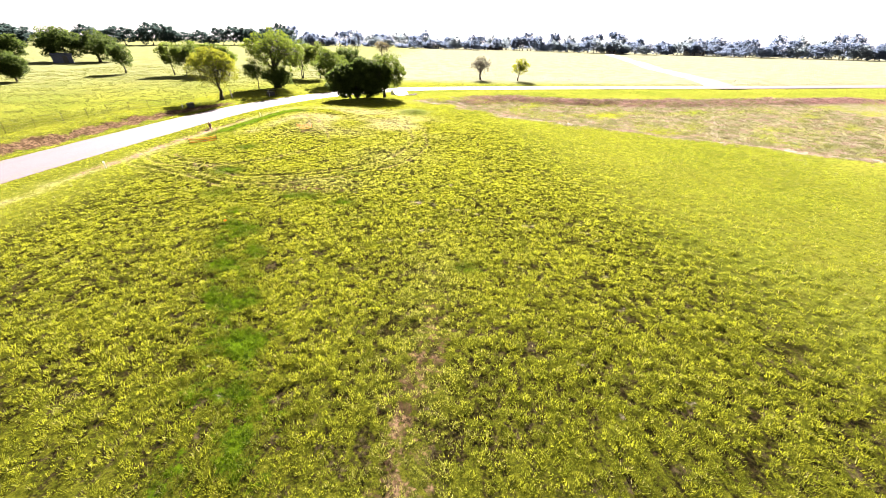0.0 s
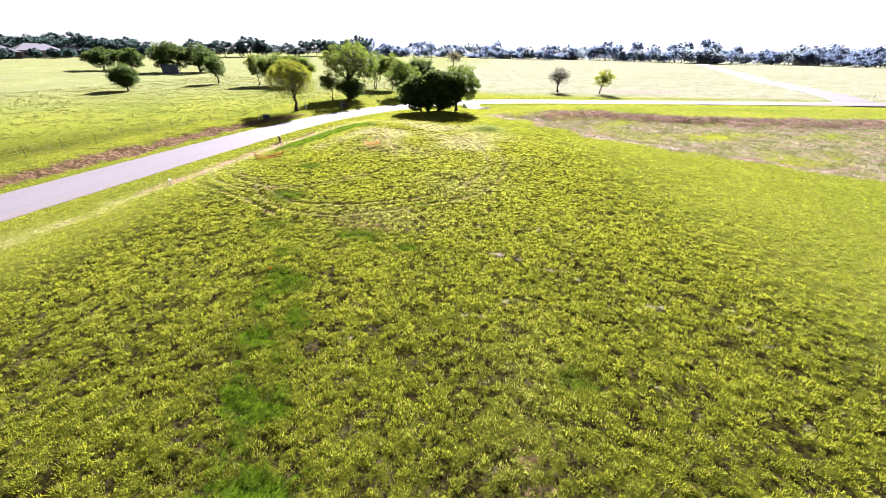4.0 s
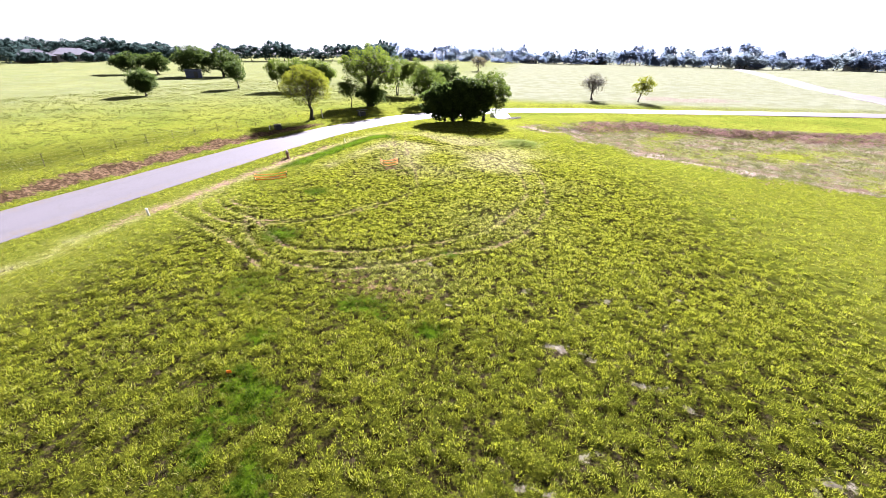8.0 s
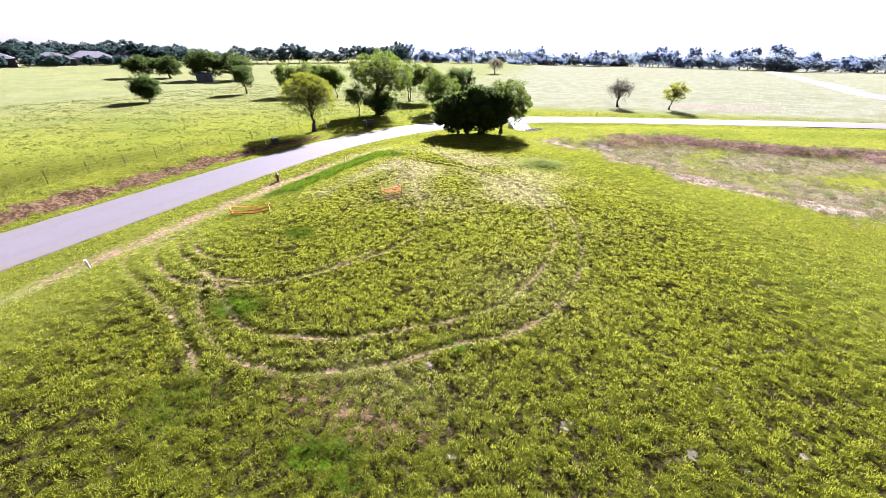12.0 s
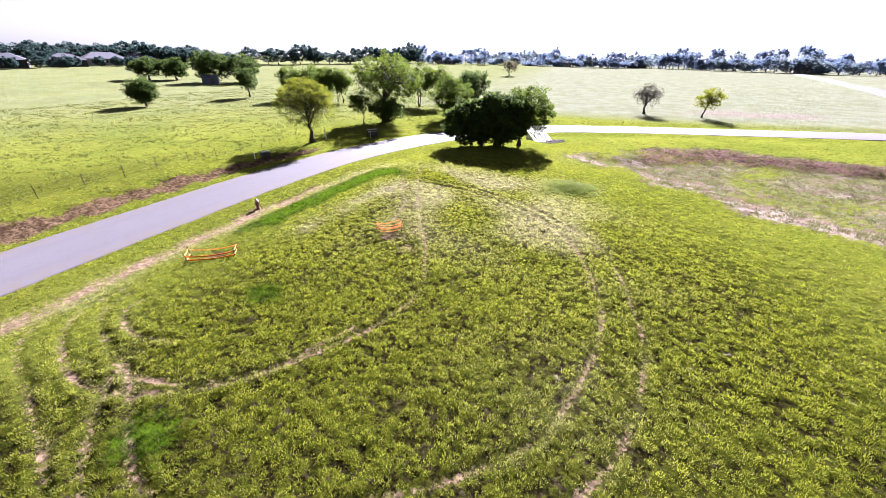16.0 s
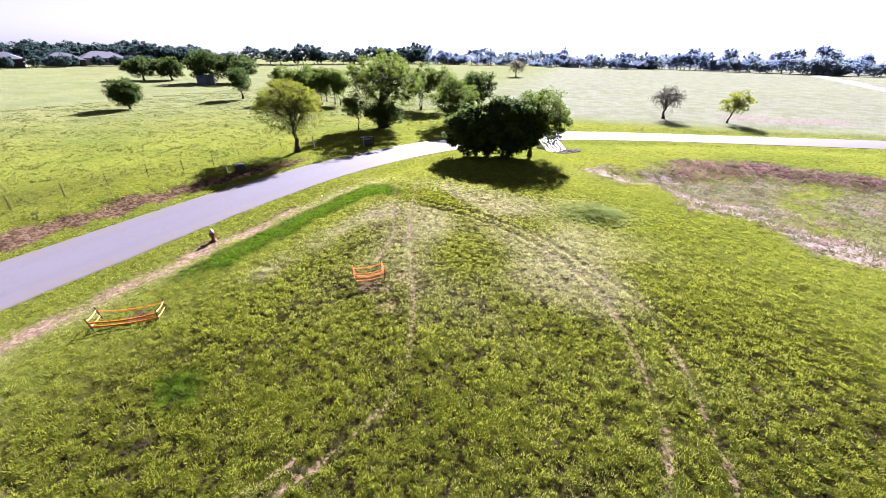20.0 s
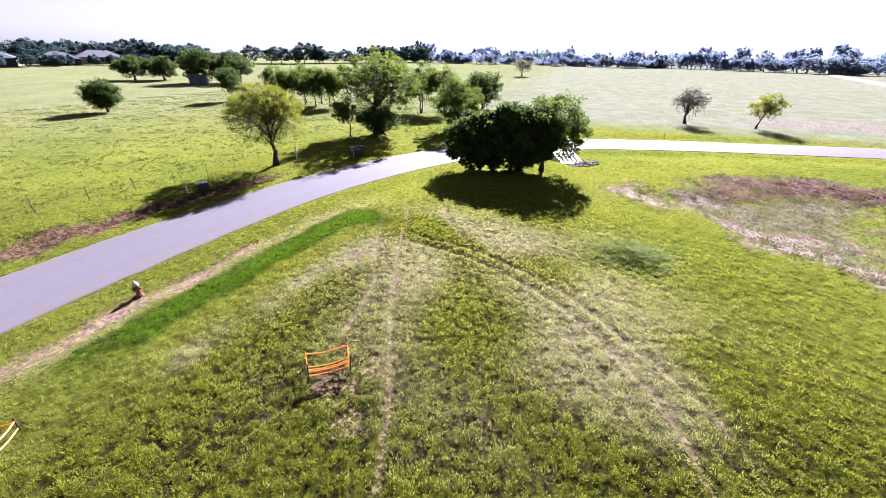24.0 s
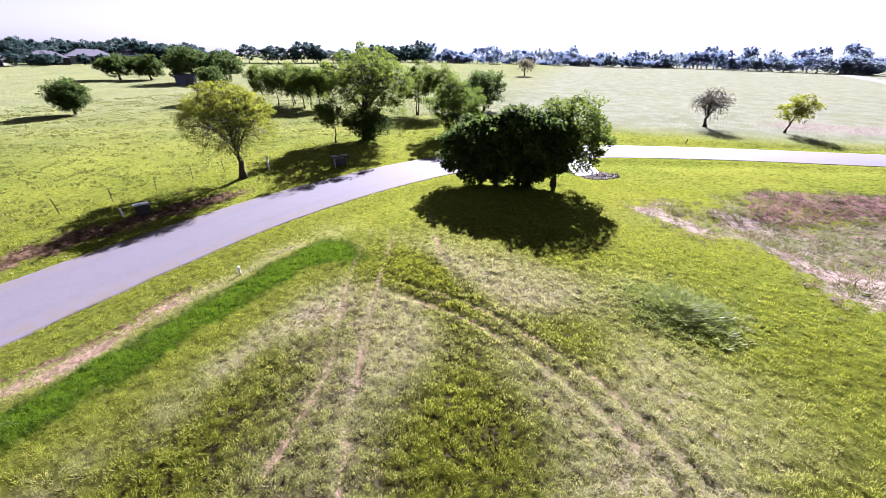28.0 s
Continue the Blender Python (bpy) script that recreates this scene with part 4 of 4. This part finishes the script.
FAR_KINDS = (("tall", 9.5, 0.4, 4.6, LEAF_HAZE_BLUE), ("round", 7.5, 0.2, 4.4, LEAF_HAZE_BLUE), ("upright", 10, 0.5, 4.2, LEAF_HAZE_BLUE), ("dense", 8.5, 0.3, 5.2, LEAF_DEEP), ("low bushy", 6.0, 0.1, 4.6, LEAF_HAZE_PALE),
             ("broad", 10, 1.0, 5.6, LEAF_DEEP), ("rounded", 7.0, 0.2, 4.4, LEAF_DEEP), ("scrubby", 4.0, 0.0, 5.0, LEAF_HAZE_BLUE), ("pale", 8.5, 0.3, 4.6, LEAF_HAZE_PALE))
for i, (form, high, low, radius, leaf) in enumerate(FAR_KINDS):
    kinds.append(make_tree("belt_tree", form + (" pale haze-tinted" if leaf is LEAF_HAZE_PALE else " dark") + " tree in the distant tree belt", tuple(BELT[60 + 9 * i if leaf is LEAF_DEEP else 600 + 9 * i] + (3, 2)), high, low, radius, 1600, leaf, 0.66 if leaf is LEAF_DEEP else 0.50, 80 + i, 0.22, 6, 2, (0, 0), 1, 0.62, "distant tree belt", far=True, shell=0.42))
g = np.random.default_rng(90)
spot = 2.0
while spot < len(BELT) - 3:
    p = BELT[int(spot)]
    open_row = -200 < p[0] < -140 and p[1] < 290
    for row in range(1 if open_row else 2):
        q = p * (1 + row * g.uniform(0.06, 0.14)) + g.normal(0, 2.0, 2)
        grow = 0.72 if p[0] < -190 else 0.95 if p[0] < -150 else 1.0
        m = pose(q[0], q[1], stand(*q) - 0.1, 0, 0, g.uniform(0, 360)) @ Matrix.Diagonal((*[g.uniform(0.9, 1.35)] * 2, g.uniform(0.75, 1.2) * (1.3 if row else 0.95) * grow, 1))
        pool = (5, 3, 5) if open_row else (3, 5, 6) if p[0] < -125 else (8, 4, 8, 0, 7, 1, 2) if row else (0, 1, 2, 4, 1, 7, 8)
        copy_thing(kinds[pool[g.integers(0, len(pool))]], m)
    spot += g.uniform(5.0, 8.5) if open_row else g.uniform(3.0, 5.2)

for q in ((-197, 112), (-200, 118), (-199, 134), (-203, 150), (-200, 97), (-204, 158), (-201, 126), (-196, 104), (-198, 140), (-199, 146), (-195, 92), (-197, 121)):
    copy_thing(kinds[(6, 3, 6)[int(q[1]) % 3]], pose(q[0], q[1], stand(*q) - 0.1, 0, 0, q[1] * 7) @ Matrix.Diagonal((0.55, 0.55, 0.55, 1)))


# ---- houses and shed ----
def make_house(at, turn, wide, deep, high, roof_high, wall, label):
    root = tagged(new("house"), label, "house", "distant houses")
    root.matrix_basis = pose(at[0], at[1], stand(*at) - 0.1, 0, 0, turn)
    part("wall", (box((wide, deep, high), (0, 0, high / 2)), wall), root)
    bm, e = bmesh.new(), 0.5
    v = [bm.verts.new(c) for c in ((-wide / 2 - e, -deep / 2 - e, high), (wide / 2 + e, -deep / 2 - e, high), (wide / 2 + e, deep / 2 + e, high), (-wide / 2 - e, deep / 2 + e, high),
                                   (-wide / 2 + deep * 0.42, 0, high + roof_high), (wide / 2 - deep * 0.42, 0, high + roof_high))]
    for f in ((0, 1, 5, 4), (2, 3, 4, 5), (1, 2, 5), (3, 0, 4), (3, 2, 1, 0)):
        bm.faces.new([v[i] for i in f])
    roof = part("roof", (bm, ROOF), root, "grey hipped shingle roof")
    part("chimney", (box((0.8, 0.8, 1.6), (wide * 0.2, 0.6, high + roof_high - 0.2)), BRICK_WALL), roof)
    for k in range(3):
        w = part("window", (box((1.3, 0.10, 1.2), (-wide * 0.32 + k * wide * 0.3, -deep / 2 - 0.02, 1.6)), BRICK_WALL), root)
        part("pane", (box((1.1, 0.06, 1.0), (-wide * 0.32 + k * wide * 0.3, -deep / 2 - 0.06, 1.6)), GLASS), w)
    part("door", (box((1.0, 0.1, 2.1), (wide * 0.44, -deep / 2 - 0.02, 1.05)), DARK_BOX), root)
    return root


make_house((-207, 106), 62, 15, 10, 2.6, 2.3, BRICK_WALL, "low brick house with a broad grey hipped roof")
make_house((-208, 127), 66, 12, 10, 2.6, 2.4, BRICK_WALL, "brick house with a steep grey hipped roof")
make_house((-211, 143), 70, 15, 10, 2.7, 2.6, PALE_WALL, "pale house with a grey hipped roof")
make_house((-213, 160), 70, 12, 9, 2.7, 2.4, PALE_WALL, "small pale house with a grey hipped roof")
for hx, hy, wide, wall in ((-108, 318, 12, PALE_WALL), (-22, 331, 12, PALE_WALL), (28, 332, 12, BRICK_WALL), (112, 302, 11, PALE_WALL), (156, 280, 12, PALE_WALL)):
    make_house((hx, hy), -math.degrees(math.atan2(hx, hy)), wide, 8, 2.6, 1.9, wall, ("pale" if wall is PALE_WALL else "brick") + " low house at the edge of the far trees")
shed = tagged(new("shed"), "blue-grey sheet metal shed under the pasture trees", "shed")
shed.matrix_basis = pose(-105.2, 104.9, stand(-105.2, 104.9) - 0.05, 0, 0, 42)
part("wall", (box((4.0, 2.6, 2.0), (0, 0, 1.0), 0.02), SHED_WALL), shed)
part("roof", (box((4.4, 3.1, 0.10), (0, 0, 2.12), 0.02, pose(0, 0, 0, 6)), SHED_WALL), shed, "low sloping metal roof")
part("door", (box((1.0, 0.06, 1.7), (0.6, -1.32, 0.88), 0.01), DARK_BOX), shed)


# ---- roadside things ----
def make_fence():
    root = tagged(new("wire_fence"), "wire fence on thin steel posts along the pasture", "fence")
    ys = [12 + 2.55 * i for i in range(18)]
    spots = []
    rng = random.Random(3)
    for y in ys:
        x = -37.2 + 1.4 * max(0, (y - 40) / 16) + rng.uniform(-0.12, 0.12)
        z = stand(x, y)
        spots.append((x, y, z))
        bm = box((0.034, 0.012, 1.0), (0, 0, 0.45))
        more = box((0.012, 0.034, 1.0), (0, 0.02, 0.45))
        more_me = bpy.data.meshes.new("web")
        more.to_mesh(more_me), more.free()
        bm.from_mesh(more_me)
        part("post", (bm, STEEL), root, at=pose(x, y, z, rng.uniform(-5, 5), rng.uniform(-5, 5), rng.uniform(0, 60)))
    for h in (0.28, 0.5, 0.72, 0.92):
        store = ([], [])
        pts = []
        for a, b in zip(spots, spots[1:]):
            pts += [Vector(a) + Vector((0, 0, h)), (Vector(a) + Vector(b)) / 2 + Vector((0, 0, h - 0.03))]
        tube(store, pts + [Vector(spots[-1]) + Vector((0, 0, h))], [0.004] * (len(pts) + 1), 3)
        part("wire", mesh_of("wire", *store, WIRE), root)


make_fence()


def make_barrier(name, label, at, turn, wide, deep, high, straps, pale_ends=False):
    """Four thin posts with sagging straps of orange mesh between them."""
    root = tagged(new(name), label, "safety fence")
    root.matrix_basis = pose(*at, stand(*at), 0, 0, turn)
    rng = random.Random(int(wide * 100))
    feet = [(-wide / 2, -deep / 2), (wide / 2, -deep / 2), (wide / 2, deep / 2), (-wide / 2, deep / 2)]
    tops = []
    for x, y in feet:
        lean = Vector((rng.uniform(-0.08, 0.08), rng.uniform(-0.08, 0.08), 0))
        z = -0.08
        store = ([], [])
        tube(store, [(x, y, z), (x + lean.x / 2, y + lean.y / 2, high / 2), (x + lean.x, y + lean.y, high + 0.08)], [0.022, 0.02, 0.02], 6)
        part("post", mesh_of("post", *store, STEEL), root)
        tops.append(((x, y), lean))
    for i in range(4):
        (a, la), (b, lb) = tops[i], tops[(i + 1) % 4]
        side = i % 2 == 0
        cols = max(6, int(math.dist(a, b) / 0.11))
        sag = rng.uniform(0.10, 0.16) if side else 0.04
        out = Vector((b[1] - a[1], a[0] - b[0], 0)).normalized() * 0.006

        def spot(u, h):
            drop = sag * math.sin(math.pi * u) * (0.5 + 0.5 * h)
            lean = la.lerp(lb, u) * h
            return Vector((a[0] + (b[0] - a[0]) * u + lean.x, a[1] + (b[1] - a[1]) * u + lean.y, h * high - drop))

        def strap(verts, faces, p, q, half):
            up = Vector((0, 0, half)) if abs((q - p).z) < (q - p).length * 0.8 else (q - p).cross(out).normalized() * half
            k = len(verts)
            for o in (out, -out):
                verts.extend([p - up + o, q - up + o, q + up + o, p + up + o])
            for f in ((0, 1, 2, 3), (7, 6, 5, 4), (3, 2, 6, 7), (0, 4, 5, 1), (0, 3, 7, 4), (1, 5, 6, 2)):
                faces.append(tuple(k + j for j in f))

        # height on the posts, width of the strap, height of the torn mesh above it
        for h, thick, net in straps["front" if i == 0 else "back" if i == 2 else "end"]:
            verts, faces = [], []
            for c in range(cols):
                strap(verts, faces, spot(c / cols, h), spot((c + 1) / cols, h), thick / 2)
                if net and rng.random() < 0.85:
                    strap(verts, faces, spot(c / cols, h), spot(min(1, (c + rng.uniform(0.3, 1.2)) / cols), h + net * rng.uniform(0.6, 1)), 0.006)
                    strap(verts, faces, spot((c + 1) / cols, h), spot(max(0, (c + rng.uniform(-0.2, 0.5)) / cols), h + net * rng.uniform(0.6, 1)), 0.006)
            pale = not side and pale_ends
            part("mesh_strap", mesh_of("mesh_strap", verts, faces, PALE_STRAP if pale else ORANGE), root, "sun-bleached pale orange strap" if pale else "sagging orange mesh strap")
    return root


make_barrier("safety_fence", "long orange mesh barrier on four dark posts", (-21.4, 31.25), 37, 2.0, 0.65, 0.50,
             {"front": ((0.36, 0.075, 0.06), (0.76, 0.07, 0.10)), "back": ((0.80, 0.03, 0.0),), "end": ((0.40, 0.045, 0.0), (0.90, 0.045, 0.0))}, True)
make_barrier("safety_fence", "short orange mesh barrier on four dark posts", (-14.65, 36.85), 42, 1.25, 0.7, 0.60,
             {"front": ((0.34, 0.03, 0.0), (0.62, 0.035, 0.12), (0.76, 0.03, 0.0), (0.98, 0.022, 0.0)), "back": ((0.72, 0.022, 0.06),), "end": ((0.40, 0.02, 0.0), (0.70, 0.03, 0.06), (0.96, 0.02, 0.0))})


def make_hydrant():
    root = tagged(new("fire_hydrant"), "faded red fire hydrant with pale bonnet beside the road", "fire hydrant")
    root.matrix_basis = pose(-24.6, 37.45, stand(-24.6, 37.45) - 0.02, 0, 0, 25) @ Matrix.Scale(0.9, 4)
    part("base_flange", (lathe([(0.0, 0), (0.17, 0), (0.17, 0.05), (0.12, 0.06), (0.12, 0.10), (0.16, 0.11), (0.16, 0.15), (0.0, 0.15)], 16), RED), root)
    part("barrel", (lathe([(0.0, 0.14), (0.105, 0.14), (0.10, 0.30), (0.10, 0.55), (0.135, 0.56), (0.135, 0.60), (0.0, 0.60)], 16), RED), root)
    bonnet = part("bonnet", (lathe([(0.0, 0.60), (0.13, 0.60), (0.125, 0.66), (0.10, 0.73), (0.05, 0.78), (0.03, 0.79), (0.03, 0.84), (0.0, 0.84)], 16), PALE_RED), root, "pale painted domed bonnet")
    part("operating_nut", (lathe([(0.0, 0.83), (0.025, 0.83), (0.022, 0.88), (0.0, 0.88)], 5), PALE_RED), bonnet)
    for turn, r in ((0, 0.075), (90, 0.06), (-90, 0.06)):
        m = pose(0, 0, 0.45, 0, 0, turn) @ pose(0, 0, 0, 90)
        noz = part("nozzle", (lathe([(0.0, 0.05), (r * 0.85, 0.05), (r * 0.85, 0.15), (0.0, 0.15)], 12, turn=m), RED), root)
        part("cap", (lathe([(0.0, 0.14), (r, 0.14), (r, 0.19), (0.02, 0.20), (0.02, 0.22), (0.0, 0.22)], 8, turn=m), RED), noz)


make_hydrant()


def make_drain():
    root = tagged(new("drain_inlet"), "sloping white concrete drain inlet with four dark slots", "drain")
    root.matrix_basis = pose(-9.65, 68.6, stand(-9.65, 68.6) + 0.28, 0, 0, -58) @ pose(0, 0, 0, 0, 17, 0)
    # a slab with four slots cut through, as bars and end pieces
    w, l, t = 2.6, 2.4, 0.16
    for y in (-l / 2 + 0.2, l / 2 - 0.2):
        part("slab_end", (box((w, 0.4, t), (0, y, 0), 0.015), CONCRETE), root)
    gap, bar = 0.23, (l - 0.8 - 4 * 0.23) / 3
    part("slab_head", (box((0.6, l - 0.8, t), (-w / 2 + 0.3, 0, 0), 0.012), CONCRETE), root)
    part("slab_toe", (box((0.3, l - 0.8, t), (w / 2 - 0.15, 0, 0), 0.012), CONCRETE), root)
    for k in range(3):
        y = -l / 2 + 0.4 + gap + bar / 2 + k * (gap + bar)
        part("bar", (box((w - 0.9, bar, t), (0.15, y, 0), 0.012), CONCRETE), root)
    # added flat plate, its near-black colour stands in for shade in the slots
    part("shade_plate", (box((w - 0.6, l - 0.5, 0.06), (0.1, 0, -0.22)), SLOT_SHADE), root, "near-black plate painting the shade under the slots")
    for y in (-l / 2 + 0.08, l / 2 - 0.08):
        part("wing_wall", (box((w, 0.16, 0.8), (0, y, -0.46), 0.02), CONCRETE), root)


make_drain()


def make_rubble():
    root = tagged(new("rubble_apron"), "reddish broken stones below the drain inlet", "rubble")
    rng = random.Random(8)
    shapes = []
    for k in range(5):
        bm = bmesh.new()
        bmesh.ops.create_icosphere(bm, subdivisions=1, radius=1)
        for v in bm.verts:
            v.co *= rng.uniform(0.75, 1.15)
            v.co.z *= 0.6
        me = bpy.data.meshes.new("stone")
        bm.to_mesh(me), bm.free()
        me.materials.append(STONE)
        shapes.append(me)
    for k in range(150):
        a, r = rng.uniform(0, math.tau), math.sqrt(rng.random())
        x, y = -8.0 + 1.4 * r * math.cos(a) + 0.25 * r * math.sin(a), 67.3 + 1.0 * r * math.sin(a)
        size = rng.uniform(0.06, 0.15)
        part("stone", shapes[k % 5], root, at=pose(x, y, stand(x, y) + size * 0.3, rng.uniform(0, 40), rng.uniform(0, 40), rng.uniform(0, 360)) @ Matrix.Scale(size, 4))


make_rubble()


def make_bin(name, label, at, turn, size, body_mat, lid_mat):
    root = tagged(new(name), label, "utility box")
    root.matrix_basis = pose(*at, stand(*at) - 0.03, 0, 0, turn)
    w, d, h = size
    part("body", (box((w, d, h - 0.12), (0, 0, h / 2), 0.03), body_mat), root)
    for x in (-1, 1):
        part("foot", (box((0.12, d * 0.9, 0.12), (x * w * 0.38, 0, 0.05), 0.01), STEEL), root)
    lid = part("lid", (box((w * 1.08, d * 1.1, 0.09), (0, 0, h), 0.03, pose(0, 0, 0, -7)), lid_mat), root, "sloping lid")
    part("handle", (box((0.25, 0.03, 0.03), (0, -d * 0.57, h - 0.02)), STEEL), lid)
    part("front_panel", (box((w * 0.8, 0.03, h * 0.6), (0, -d / 2 - 0.012, h * 0.45), 0.008), body_mat), root)


make_bin("utility_box", "dark metal box with pale lid on the bank", (-33.0, 47.3), 68, (0.7, 0.5, 0.65), DARK_BOX, LID)
def make_covered_box():
    """A dark box under an overhanging lid on four legs."""
    root = tagged(new("utility_box"), "dark blue box under a wide lid on legs in tree shade", "utility box")
    root.matrix_basis = pose(-29.0, 60.9, stand(-29.0, 60.9) - 0.03, 0, 0, 58)
    part("body", (box((0.95, 0.6, 0.55), (0, 0.04, 0.36), 0.03), BLUE_BOX), root)
    lid = part("lid", (box((1.45, 0.95, 0.08), (0, 0, 0.86), 0.03, pose(0, 0, 0, -4)), BLUE_BOX), root, "wide overhanging dark blue lid")
    part("ridge", (box((0.5, 0.2, 0.05), (0, 0, 0.92), 0.02), BLUE_BOX), lid)
    for x in (-0.6, 0.6):
        for y in (-0.38, 0.38):
            part("leg", (box((0.06, 0.06, 0.84), (x, y, 0.42), 0.01), LID if y < 0 and x < 0 else STEEL), root)


make_covered_box()


def make_stake(name, label, at, high, thick, material, tilt, cap=True):
    root = tagged(new(name), label, "stake")
    root.matrix_basis = pose(*at, stand(*at) - 0.05, tilt, tilt * 0.6, 20)
    part("shaft", (lathe([(0.0, 0), (thick, 0), (thick, high * 0.96), (thick * 0.8, high), (0.0, high)], 10), material), root)
    if cap:
        part("cap", (lathe([(0.0, high - 0.03), (thick * 1.25, high - 0.03), (thick * 1.25, high + 0.03), (0.0, high + 0.04)], 10), WHITE), root)


make_stake("marker_stake", "short white marker stake leaning in the grass", (-23.5, 23.7), 0.5, 0.045, WHITE, 10)
make_stake("marker_stake", "short white marker stake at the verge", (-23.0, 44.8), 0.42, 0.04, WHITE, -6)
make_stake("vent_pipe", "leaning white pipe in the roadside shade", (-33.3, 57.3), 1.15, 0.07, WHITE, -14)
make_stake("marker_post", "small white post beside the dark metal box", (-33.5, 46.5), 0.5, 0.05, WHITE, 4)
make_stake("marker_post", "thin dark marker post across the far road", (1.3, 85.6), 0.6, 0.035, STEEL, 8, False)
make_stake("marker_post", "thin dark post beside the side road", (70.5, 104), 0.6, 0.04, STEEL, 3, False)
flag = tagged(new("survey_flag"), "tiny orange survey flag on a wire in the grass", "flag")
flag.matrix_basis = pose(-10.3, 15.3, stand(-10.3, 15.3), 0, 0, 30)
part("wire", (lathe([(0.0, -0.05), (0.003, -0.05), (0.003, 0.3), (0.0, 0.3)], 5), WIRE), flag)
part("cloth", (box((0.12, 0.004, 0.09), (0.06, 0, 0.25)), ORANGE), flag)
